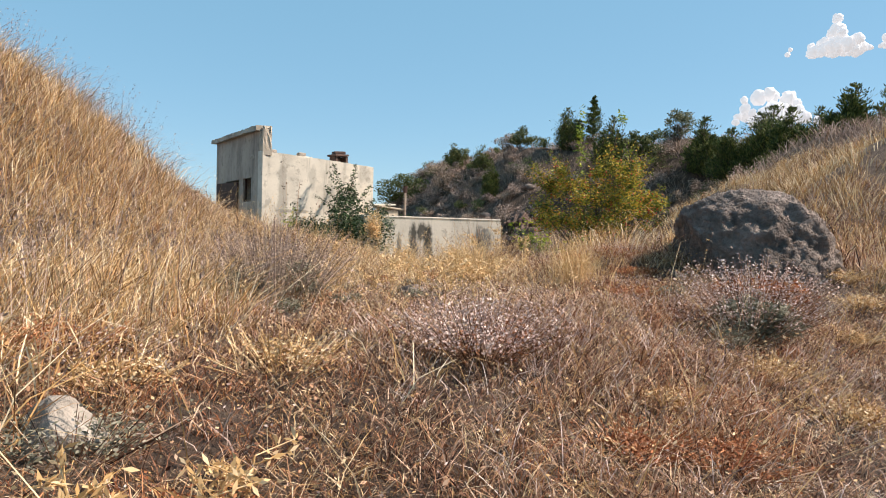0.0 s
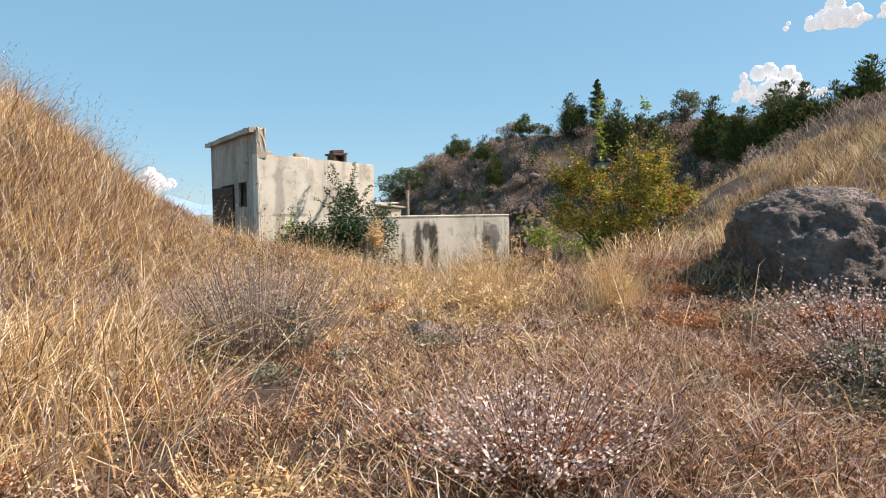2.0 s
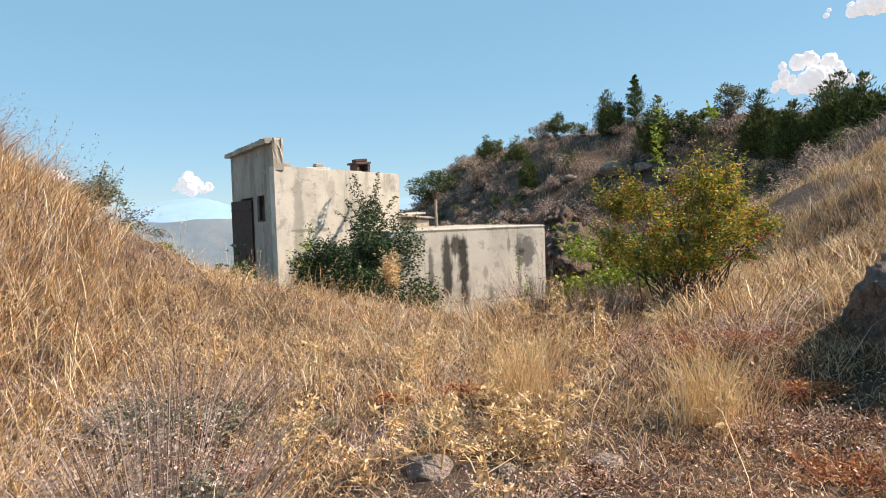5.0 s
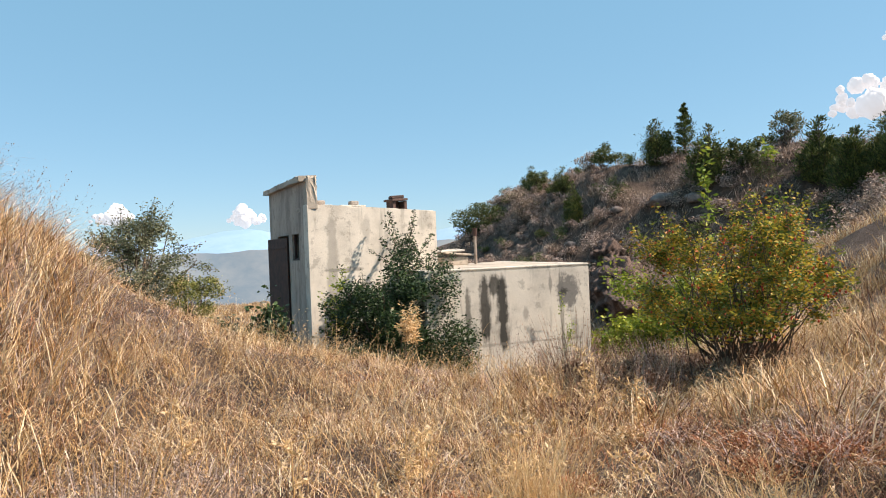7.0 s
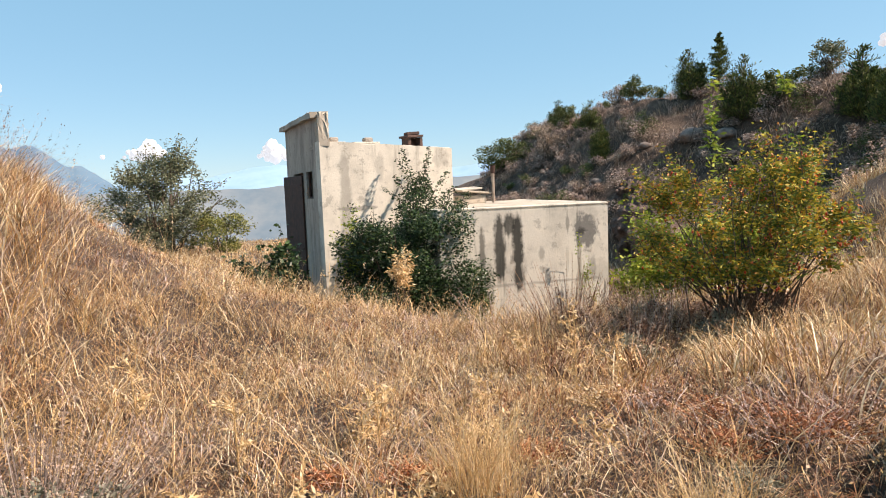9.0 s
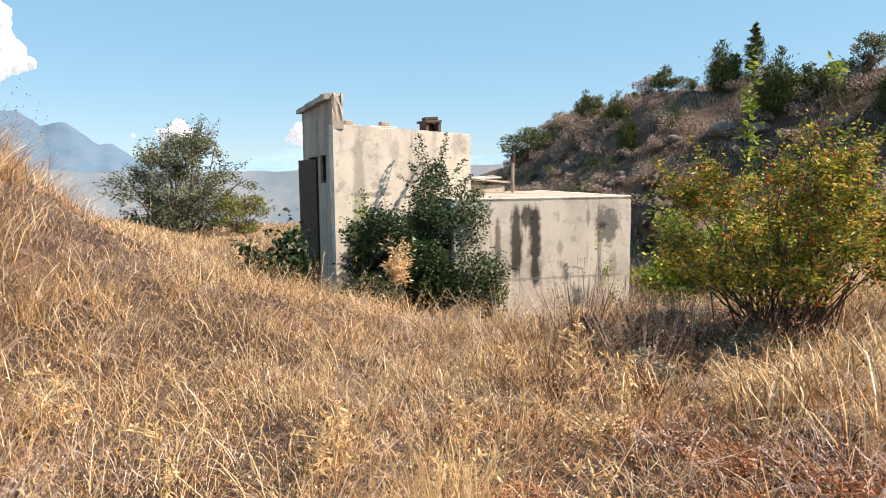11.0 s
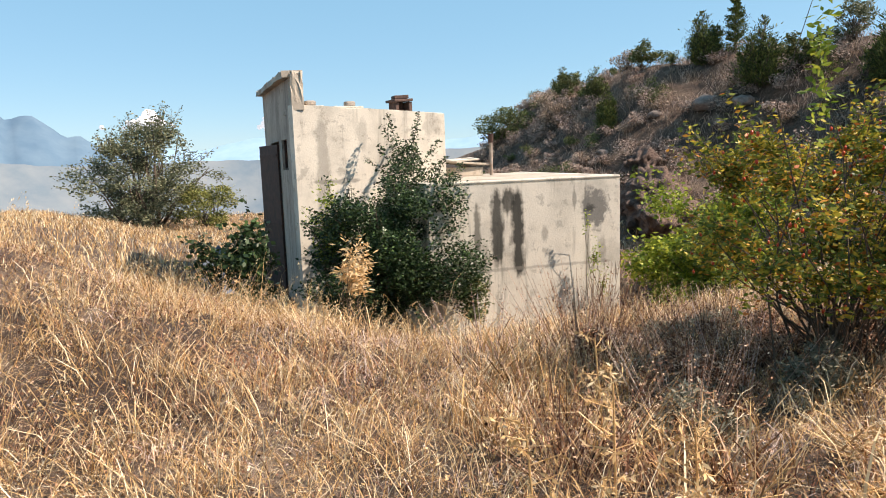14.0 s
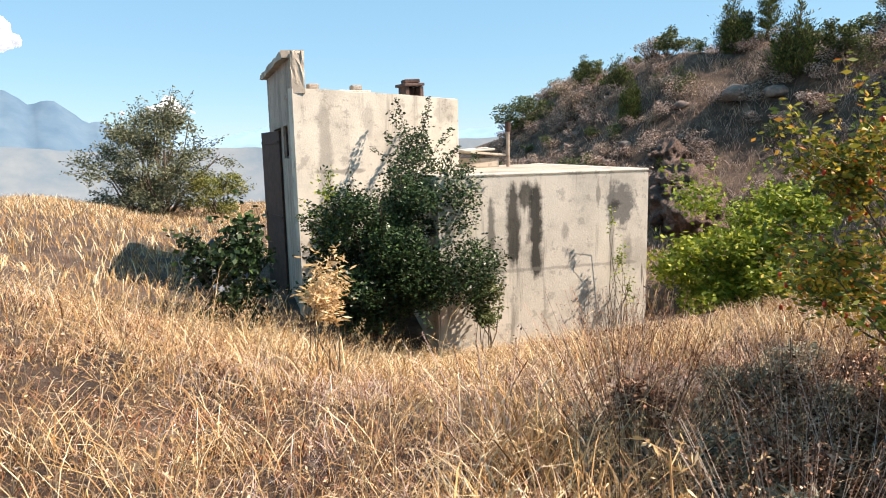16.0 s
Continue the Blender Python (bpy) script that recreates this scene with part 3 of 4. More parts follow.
shrub("rose_shoot", -0.85, -11.6, "tall upright yellow-green rose shoot", "shoot", [(0, 0, 1.68, 0.06, 0.06, 0.46, 1), (0.2, 0.1, 1.45, 0.06, 0.06, 0.2, 0.4)], 170, 0.055, M_LIME, 3, 0.006, shell=0.1)
shrub("rose_shoot", -0.35, -11.85, "bare rose shoot with yellow leaves at its tip", "shoot", [(0, 0, 1.9, 0.08, 0.08, 0.1, 1), (0.25, 0.1, 1.5, 0.06, 0.06, 0.12, 0.4)], 90, 0.05, M_LIME, 4, 0.006, shell=0.1)

# green thicket beyond the tank
shrub("green_thicket", 9.25, -2.7, "bright green leafy thicket behind a concrete tank", "shrub", rand_blobs(44, 2.2, 1.3, 0.2, 2.5, 0.48, 13, 0.3), 13000, 0.13, M_LIME, 24, 0.015, slim=0.55, sprays=120, reach=0.5)

# distant tree on the terrace
tree_spec = rand_blobs(70, 4.6, 4.0, 1.0, 6.0, 0.9, 17, 0.75)
shrub("lone_tree", -0.1, 30.2, "round grey-green tree on a grassy terrace", "tree", tree_spec + rand_blobs(20, 4.4, 3.8, 0.3, 2.2, 0.8, 19, 0.1), 19000, 0.19, M_TREE, 60, 0.07, z=-1.6, spread=0.7, shell=0.25, sprays=260, reach=0.9)
shrub("field_bush", 2.7, 27.0, "yellow-green bush at the foot of a grey-green tree", "bush", rand_blobs(24, 1.8, 1.5, 0.3, 2.3, 0.5, 23, 0.5), 5000, 0.15, M_FIELD, 16, 0.03, z=-1.3, sprays=60, reach=0.5)


# ---------- boulders and stones ----------
def boulder(name, x, y, z, r, seed, m, label, group="", flat=0.7, subdiv=4, rz=0, craggy=0, angular=False):
    bm = bmesh.new()
    bmesh.ops.create_icosphere(bm, subdivisions=subdiv, radius=1.0)
    o = Vector((seed * 7.3, seed * 1.7, 0))
    for v in bm.verts:
        d = v.co.normalized()
        k = 1 + (0.18 if craggy > 1 else 0.30) * noise.noise(d * 1.1 + o) + (0.04 if craggy > 1 else 0.14) * noise.noise(d * 2.9 + o) + 0.06 * noise.noise(d * 7 + o) + 0.03 * noise.noise(d * 17 + o)
        if craggy:
            k += (0.03 * noise.noise(d * 22 + o) + 0.03 * noise.noise(d * 55 + o)) if craggy > 1 else 0.20 * noise.noise(d * 5 + o) + 0.08 * noise.noise(d * 14 + o)
        v.co = Vector((d.x * r[0] * k, d.y * r[1] * k, max(-0.6, d.z) * r[2] * k))
        if angular:
            for e in range(7):
                f = Vector((math.sin(e * 2.4 + seed), math.cos(e * 2.4 + seed), math.sin(e * 1.3 + seed) * 0.8)).normalized()
                v.co -= f * max(0, v.co.dot(f) - r[0] * 0.55 * (1 + 0.08 * noise.noise(d * 9 + o)))
        if craggy > 1:
            # a split face on one side and a flattened top
            side = Vector((-0.93, 0.28, -0.24)).normalized()
            over = v.co.dot(side) - 0.55 * r[0] * (1 + 0.16 * noise.noise(d * 3 + o) + 0.05 * noise.noise(d * 16))
            if over > 0:
                v.co -= side * over * 0.92
            v.co.z -= max(0, v.co.z - 0.72 * r[2]) * 0.5
            if v.co.z > 0:
                v.co.z *= 1 - 0.55 * max(0, v.co.x / r[0])
    me = bpy.data.meshes.new(name)
    bm.to_mesh(me)
    bm.free()
    me.materials.append(m)
    if not angular:
        me.shade_smooth()
    ob = new(name, me)
    ob.matrix_basis = pose(x, y, z, 0, 0, rz)
    return tagged(ob, label, "rock", group)


boulder("boulder", -2.14, -14.5, 1.22, (0.74, 0.76, 0.76), 2, M_BASALT, "large rough dark grey boulder in dry grass", subdiv=6, rz=-25, craggy=2)
for i, (x, y, r) in enumerate(((-4.70, -13.42, 0.13), (-4.15, -13.84, 0.08), (-7.18, -15.36, 0.13), (-6.86, -14.9, 0.09), (-4.5, -14.1, 0.06), (-4.45, -13.6, 0.05))):
    boulder("stone", x, y, float(height(x, y)) + r * (0.15 if i == 2 else -0.1), (r * 1.1, r * 0.8, r * (0.75 if i == 2 else 0.55)), 4 + i, M_STONE if i == 2 else M_RUBBLE, "small pale weathered stone among dry weeds", "loose stones", subdiv=3, angular=True)


# ---------- hillside plants ----------
def conifer(name, x, y, w, h, label, n=2600, seed=1, slender=1.0, group="hillside conifers"):
    """A tapered trunk, pointed leaders, rising boughs in tiers and fine needle sprays along them."""
    t = empty(name, x, y, None, label, "tree", group)
    rnd = random.Random(seed)
    leaders = [(0.0, 0.0, h, w * (0.5 if slender > 0.9 else 0.42))]
    for _ in range(0 if slender > 0.9 else 13):
        a, q = rnd.uniform(0, math.tau), rnd.uniform(0.35, 1.0)
        leaders.append((w * 0.36 * q * math.cos(a), w * 0.36 * q * math.sin(a), h * rnd.uniform(0.5, 0.97) * (1.05 - 0.38 * q), w * 0.32))
    trunk, bm, pts, dirs = bmesh.new(), bmesh.new(), [], []
    for lx, ly, lh, lw in leaders:
        foot = Vector((lx * 0.2, ly * 0.2, -0.2))
        top = Vector((lx, ly, lh))
        tube(trunk, foot, top, 0.022 * lh, 0.003 * lh, 6)
        tiers = int(9 + 5 * lh)
        per = max(5, int(2.6 * n / len(leaders) / (tiers * 5)))
        for i in range(tiers):
            u = (i + 0.4 * rnd.random()) / tiers
            c = foot.lerp(top, 0.06 + 0.94 * u)
            reach = lw * (1 - u) ** (1.1 if slender > 0.9 else 0.65) * rnd.uniform(0.45, 1.3) + 0.006 * lh
            for k in range(5):
                a = rnd.uniform(0, math.tau)
                tip = Vector((reach * math.cos(a), reach * math.sin(a), reach * rnd.uniform(0.15, 0.8)))
                tube(bm, c, c + tip, 0.004 * lh, 0.0015 * lh, 3)
                for _ in range(per):
                    g = rnd.uniform(0.1, 1.05)
                    pts.append(c + tip * g + Vector((rnd.gauss(0, 1), rnd.gauss(0, 1), rnd.gauss(0, 0.5))) * (0.006 * h + 0.11 * reach))
                    dirs.append(tip.normalized() + Vector((0, 0, 0.7)))
    part("trunk", trunk, M_BARK, t)
    part("bough_work", bm, M_BARK, t)["kind"] = "stuff"
    ob = new("needles", leaves_mesh("needles", np.array([tuple(p) for p in pts]), np.full(len(pts), (0.065 if slender > 0.9 else 0.085) * h ** 0.6) * RNG.uniform(0.6, 1.3, len(pts)), M_FIR, 0.5, 0.26, np.array([tuple(d) for d in dirs])))
    ob.parent = t
    ob["kind"] = "stuff"


conifer("fir_tree", 23.4, 8.2, 1.6, 2.65, "slim young dark green fir on a hill", 2600, 3, 1.0)
conifer("pine_tree", 22.5, 9.3, 2.4, 2.4, "broad dark green pine on a hill", 3600, 4, 0.7)
conifer("juniper_tree", 18.5, 11.4, 1.3, 2.2, "upright dense dark green juniper on a slope", 3200, 5, 0.55)
conifer("pine_tree", 23.1, 20.4, 1.7, 2.0, "broad dark green pine on a hill", 2000, 6, 0.75)
conifer("pine_tree", 21.7, 15.8, 2.2, 1.8, "broad dark green pine on a hill", 2400, 7, 0.7)
conifer("pine_tree", 21.2, 5.1, 2.8, 2.7, "broad dark green pine on a hill", 4200, 8, 0.65)
for i, (x, y, w, h) in enumerate(((22.6, 0.8, 2.6, 2.7), (20.9, -1.5, 2.5, 2.4), (20.6, -3.0, 2.4, 2.3), (20.3, -4.4, 2.6, 2.6), (19.9, -5.6, 2.6, 2.5), (19.4, -7.0, 2.7, 2.9), (18.8, -8.3, 2.7, 2.6), (23.2, -2.2, 2.8, 2.8))):
    conifer("juniper_bush", x, y, w, h, "dense dark green juniper in a hillside hedge", 6500, 20 + i, 0.6, "juniper hedge")


def hill_shrub(name, x, y, w, h, m, label, n, seed, size=0.12, stems=14):
    shrub(name, x, y, label, "shrub", rand_blobs(16, w * 0.42, w * 0.42, h * 0.2, h * 0.85, w * 0.17, seed, 0.4), n, size, m, stems, 0.02, "hillside shrubs", seed=seed, spread=w * 0.15)


hill_shrub("green_shrub", 20.3, 22.9, 4.2, 2.2, M_SCRUB, "wide green shrub at the foot of a hill", 4500, 31, 0.17)
hill_shrub("grey_shrub", 19.9, 17.4, 3.0, 2.4, M_GREY, "bare grey-brown shrub on a slope", 3000, 32, 0.12, 40)
hill_shrub("grey_shrub", 22.6, 14.1, 2.2, 1.5, M_GREY, "bare grey-brown shrub on a slope", 2200, 33, 0.11, 40)
hill_shrub("green_shrub", 22.2, 3.8, 2.0, 1.7, M_SCRUB, "light green shrub beside dark pines", 2800, 34, 0.13)
hill_shrub("green_shrub", 24.1, 3.2, 1.9, 1.6, M_TREE, "grey-green shrub on a hilltop", 2200, 35, 0.12)
hill_shrub("green_shrub", 22.0, 12.4, 1.8, 1.5, M_SCRUB, "light green shrub beside dark pines", 2200, 36, 0.13)
hill_shrub("green_shrub", 21.8, 18.2, 2.2, 1.6, M_SCRUB, "light green shrub beside dark pines", 2200, 37, 0.13)
for i in range(230):
    rnd = random.Random(500 + i)
    y = rnd.uniform(-6, 26)
    x = float(np.interp(y, [-8, 0, 10, 25], [9.0, 16.5, 14.0, 16.0])) + rnd.uniform(0, 9)
    w = rnd.uniform(0.8, 1.9)
    shrub("hill_cushion", x, y, "low grey-brown cushion shrub on a dry slope", "shrub", rand_blobs(8, w * 0.4, w * 0.4, 0.08, w * 0.42, w * 0.2, i, 0.3), 520, 0.10,
          (M_GREY, M_MAUVE, M_MAUVE, M_SCRUB)[i % 4], 8, 0.01, "hillside cushions", seed=i)
for x, y, r, k in ((20.1, 6.9, 0.8, 3), (20.5, 5.4, 0.55, 5), (19.0, 8.8, 0.4, 6), (17.0, 10.0, 0.35, 7)):
    boulder("hill_rock", x, y, float(height(x, y)) + 0.05, (r, r * 0.7, r * 0.5), k, M_RUBBLE, "brown-grey rock ledge on a dry hillside", "hill rocks", subdiv=3)
M_CUT = stone_mat("red_brown_earth", (0.05, 0.032, 0.026), (0.25, 0.165, 0.13), 2.2, 0.15)
for x, y, z, r, k in ((15.9, 5.6, 0.2, (2.6, 1.2, 1.2), 8), (14.2, 3.4, -0.2, (2.2, 1.0, 1.0), 9), (17.6, 7.8, 1.3, (2.4, 1.0, 1.0), 10)):
    boulder("earth_bank", x, y, z, r, k, M_CUT, "bare eroded reddish earth bank", "eroded banks", subdiv=5, rz=35, craggy=1)


# ---------- far mountains and clouds ----------
def mountain(name, az0, az1, dist, peaks, m, seed, label):
    """A ridge seen across the valley: azimuths in degrees from +y towards +x, peaks as (azimuth, height over distance, width)."""
    rows_, cols = 26, 110
    v, f = [], []
    for j in range(rows_):
        u = j / (rows_ - 1)
        for i in range(cols):
            az = az0 + (az1 - az0) * i / (cols - 1)
            top = max(hh * math.exp(-((az - a) / ww) ** 2) for a, hh, ww in peaks)
            r = dist * (0.72 + 0.28 * u)
            q = Vector((az * 0.35, u * 3.0, seed))
            z = r * top * u ** 0.8 * (1 + 0.22 * noise.fractal(q, 0.9, 2.1, 5) * (1 - 0.55 * u)) - 270 * (1 - u)
            z += dist * 0.0016 * noise.fractal(Vector((az * 1.6, u * 5, seed)), 0.9, 2.1, 4)
            a = radians(az)
            v.append((r * math.sin(a), r * math.cos(a), z))
    for j in range(rows_ - 1):
        for i in range(cols - 1):
            k = j * cols + i
            f.append((k, k + 1, k + cols + 1, k + cols))
    ob = new(name, mesh_of(name, v, f, m, True))
    return tagged(ob, label, "mountain", kind="structure")


# paler, stronger glow paints thicker haze; the ridges give no light themselves
M_HAZE1 = painted_haze_mat("hazy_mountain", (0.055, 0.105, 0.16), (0.085, 0.14, 0.19), 0.35)
M_HAZE2 = painted_haze_mat("far_hazy_mountain", (0.14, 0.24, 0.34), (0.17, 0.27, 0.37), 0.6)
M_HAZE3 = painted_haze_mat("hazy_foothills", (0.085, 0.12, 0.15), (0.15, 0.17, 0.18), 0.4)
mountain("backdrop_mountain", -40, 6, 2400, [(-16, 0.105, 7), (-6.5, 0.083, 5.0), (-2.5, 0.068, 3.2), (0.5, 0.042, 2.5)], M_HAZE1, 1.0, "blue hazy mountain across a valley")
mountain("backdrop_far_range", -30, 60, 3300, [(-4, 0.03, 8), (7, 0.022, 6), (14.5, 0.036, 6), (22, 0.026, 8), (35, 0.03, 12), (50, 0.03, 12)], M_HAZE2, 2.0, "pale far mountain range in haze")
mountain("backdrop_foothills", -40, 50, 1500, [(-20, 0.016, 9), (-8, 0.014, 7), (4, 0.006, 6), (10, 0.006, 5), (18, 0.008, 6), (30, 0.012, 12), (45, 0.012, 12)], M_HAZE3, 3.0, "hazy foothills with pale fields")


def cloud(az, el, wide, tall, seed, d=2900):
    """Puffs heaped on one another, az in degrees, el as rise over distance."""
    bm = bmesh.new()
    rnd = random.Random(seed)
    for _ in range(34):
        u = rnd.gauss(0, 0.38)
        r = tall * d * 0.32 * rnd.uniform(0.5, 1.1) * max(0.35, 1 - abs(u))
        c = Vector((u * wide * d * 0.6, rnd.uniform(-0.2, 0.2) * wide * d * 0.4, abs(rnd.gauss(0, 0.35)) * tall * d * max(0.1, 1 - abs(u))))
        k = len(bm.verts)
        g = bmesh.ops.create_icosphere(bm, subdivisions=3, radius=1.0)
        for w in g["verts"]:
            q = w.co.copy()
            w.co = c + q * r * (1 + 0.30 * noise.fractal(q * 1.7 + c * 0.01, 1.0, 2.0, 4))
    me = bpy.data.meshes.new("cloud")
    bm.to_mesh(me)
    bm.free()
    me.materials.append(M_CLOUD)
    me.shade_smooth()
    ob = new("backdrop_cloud", me)
    a = radians(az)
    ob.matrix_basis = pose(d * math.sin(a), d * math.cos(a), d * el, 0, 0, -az)
    tagged(ob, "small white fair-weather cloud", "cloud", kind="structure")


cloud(-6.5, 0.135, 0.10, 0.075, 1)
cloud(5.5, 0.052, 0.065, 0.03, 2)
cloud(15.2, 0.046, 0.055, 0.032, 3)
cloud(68.0, 0.235, 0.12, 0.035, 4)
cloud(64.0, 0.15, 0.12, 0.05, 5)
cloud(73.5, 0.235, 0.12, 0.04, 6)


# ---------- weeds that stand out ----------
def spikes(name, x, y, r, h, n, label, stem_mat, bead_mat, group, beads=9, size=0.012, low=None, seed=1, lean=0.45):
    """A clump of thin stalks with small dry flowers up their length."""
    t = empty(name, x, y, None, label, "plant", group)
    rnd = random.Random(seed)
    base, tip = [], []
    bead = []
    bm = bmesh.new()
    for _ in range(n):
        a, q = rnd.uniform(0, math.tau), math.sqrt(rnd.random())
        b0 = Vector((0.5 * r * q * math.cos(a), 0.5 * r * q * math.sin(a), -0.02))
        t0 = Vector((r * q * math.cos(a) * (1 + lean), r * q * math.sin(a) * (1 + lean), h * rnd.uniform(0.55, 1.05) * (1 - 0.35 * q)))
        tube(bm, b0, t0, 0.0016, 0.0009, 3)
        for k in range(beads):
            u = 0.4 + 0.6 * (k + rnd.random()) / beads
            bead.append(b0.lerp(t0, u) + Vector((rnd.gauss(0, 1), rnd.gauss(0, 1), rnd.gauss(0, 0.6))) * 0.006)
    part("stalk_work", bm, stem_mat, t)["kind"] = "stuff"
    ob = new("flower_work", leaves_mesh("flower_work", np.array([tuple(p) for p in bead]), RNG.uniform(0.6, 1.3, len(bead)) * size, bead_mat, 0.7, 0.7))
    ob.parent = t
    ob["kind"] = "stuff"
    if low is not None:
        pts = blobs(rand_blobs(9, r * 0.8, r * 0.8, 0.04, h * 0.35, r * 0.35, seed), 3200 if h > 0.3 else 700, 0.4)
        ob = new("leaves", leaves_mesh("leaves", pts, RNG.uniform(0.6, 1.3, len(pts)) * (0.042 if h > 0.3 else 0.022), low, 0.6, 0.3))
        ob.parent = t
        ob["kind"] = "stuff"
    return t


spikes("grey_herb", -5.75, -13.5, 0.36, 0.60, 380, "grey-green herb bush with withered mauve flower stalks", M_MAUVE, M_MAUVE, "grey herbs", 12, 0.012, M_SAGE, 1)
spikes("grey_herb", -5.35, -12.2, 0.42, 0.55, 260, "grey-green herb bush with withered mauve flower stalks", M_MAUVE, M_MAUVE, "grey herbs", 10, 0.012, M_SAGE, 2)
spikes("pale_flower_clump", -5.72, -15.3, 0.26, 0.27, 280, "clump of dry stalks with pale pink seed cups", M_BROWN, M_PINK, "pale flower clumps", 14, 0.013, M_RED, 3)
spikes("pale_flower_clump", -4.75, -13.95, 0.2, 0.2, 90, "clump of dry stalks with pale pink seed cups", M_BROWN, M_PINK, "pale flower clumps", 12, 0.011, None, 4)
spikes("pale_flower_clump", -3.5, -15.25, 0.34, 0.36, 260, "clump of dry stalks with pale pink seed cups", M_BROWN, M_PINK, "pale flower clumps", 14, 0.015, M_RED, 5)
spikes("pale_flower_clump", -4.0, -15.5, 0.30, 0.34, 260, "clump of dry stalks with pale pink seed cups", M_BROWN, M_PINK, "pale flower clumps", 10, 0.012, M_SAGE, 6)
spikes("tall_seed_stalk", -5.55, -13.2, 0.14, 1.3, 5, "tall thin weed stalks with small dark seed pods", M_BROWN, M_BARK, "bare weeds", 12, 0.016, None, 71, 0.5)
spikes("bare_weed", -1.5, -10.7, 0.38, 0.85, 90, "tall branching bare brown weed", M_BROWN, M_BROWN, "bare weeds", 6, 0.014, None, 7, 0.7)
spikes("bare_weed", -2.4, -11.6, 0.3, 0.6, 80, "tall branching bare brown weed", M_BROWN, M_BROWN, "bare weeds", 6, 0.014, None, 8, 0.7)
spikes("bare_weed", 2.0, -6.6, 0.45, 1.2, 80, "tall branching bare brown weed", M_BROWN, M_SAGE, "bare weeds", 7, 0.022, None, 9, 0.6)


rnd = random.Random(91)
for i in range(84):
    x, y = rnd.uniform(-7.6, -1.6), rnd.uniform(-16.6, -12.2)
    r = rnd.uniform(0.10, 0.22)
    kind = i % 4
    spikes("withered_clump", x, y, r, r * rnd.uniform(0.55, 0.85), 80, ("russet withered weed clump", "brown withered weed clump", "straw-coloured withered weed clump", "grey-green withered weed clump")[kind] + " in dry grass",
           (M_RED, M_BROWN, M_STRAW, M_BROWN)[kind], (M_RED, M_PINK, M_YELLOW, M_SAGE)[kind], "withered clumps", 6, 0.011, (M_RED, M_BROWN, M_STRAW, M_SAGE)[kind], 200 + i, 0.6)


for i, (x, y, h) in enumerate(((-0.9, -9.9, 0.7), (-1.9, -10.2, 0.6), (-0.3, -9.2, 0.7), (-1.1, -11.4, 0.6), (0.6, -8.6, 0.8), (1.6, -8.0, 0.7))):
    spikes("bare_weed", x, y, 0.36, h, 42, "tall branching bare brown weed", M_PINK if i % 2 else M_BROWN, M_BROWN, "bare weeds", 10, 0.012, None, 60 + i, 0.5)


rnd = random.Random(33)
for i in range(16):
    spikes("twiggy_weed", rnd.uniform(-2.0, 0.6), rnd.uniform(-11.7, -9.6), 0.3, rnd.uniform(0.4, 0.65), 60, "low twiggy mauve-brown weed without leaves", M_MAUVE if i % 2 else M_BROWN, M_BROWN, "twiggy weeds", 9, 0.012, M_BROWN if i % 3 else M_SAGE, 300 + i, 0.6)


def thistle(x, y, h, seed, m=M_YELLOW, heads=16):
    t = empty("dry_thistle", x, y, None, "dried straw-yellow thistle with spiny leaves", "thistle", "dry thistles")
    rnd = random.Random(seed)
    bm = bmesh.new()
    top = Vector((rnd.uniform(-0.05, 0.05), rnd.uniform(-0.05, 0.05), h))
    tube(bm, (0, 0, -0.03), top, 0.005, 0.003, 6)
    pts, ax = [], []
    for k in range(heads):
        u = rnd.uniform(0.15, 1.0)
        a = rnd.uniform(0, math.tau)
        c = top * u
        e = c + Vector((math.cos(a), math.sin(a), rnd.uniform(0.1, 0.7))) * rnd.uniform(0.04, 0.13)
        tube(bm, c, e, 0.0022, 0.0012, 4)
        for _ in range(9):
            pts.append(tuple(c.lerp(e, rnd.uniform(0.4, 1.0))))
            ax.append((rnd.gauss(0, 1), rnd.gauss(0, 1), rnd.gauss(0.2, 1)))
    part("stem", bm, m, t)["kind"] = "stuff"
    ob = new("leaves", leaves_mesh("leaves", np.array(pts), RNG.uniform(0.02, 0.042, len(pts)), m, 0.7, 0.32, np.array(ax)))
    ob.parent = t
    ob["kind"] = "stuff"


for i, (x, y, h) in enumerate(((-6.86, -15.75, 0.12), (-7.2, -15.75, 0.10), (-7.02, -15.9, 0.11), (-2.5, -12.35, 0.34), (-3.8, -11.95, 0.22), (-3.95, -12.1, 0.2), (-3.3, -12.2, 0.2), (-4.9, -11.3, 0.35), (-4.75, -13.9, 0.26), (-4.3, -13.4, 0.3), (-4.5, -12.9, 0.3), (-4.55, -12.1, 0.35), (-2.6, -12.1, 0.5), (-2.85, -12.0, 0.4), (-2.2, -11.6, 0.5), (-4.9, -12.6, 0.3), (-3.9, -12.2, 0.28))):
    thistle(x, y, h, i)
rnd = random.Random(77)
for i in range(22):
    thistle(rnd.gauss(-4.35, 0.45), rnd.gauss(-13.15, 0.4), rnd.uniform(0.12, 0.26), 100 + i, M_YELLOW, 12)
dry = shrub("dry_yellow_bush", -2.38, -9.27, "dried straw-yellow bush in front of a dark shrub", "bush", rand_blobs(10, 0.11, 0.11, 0.40, 0.58, 0.07, 41), 520, 0.05, M_YELLOW, 9, 0.005, slim=0.25, spread=0.05, sprays=40, reach=0.12)


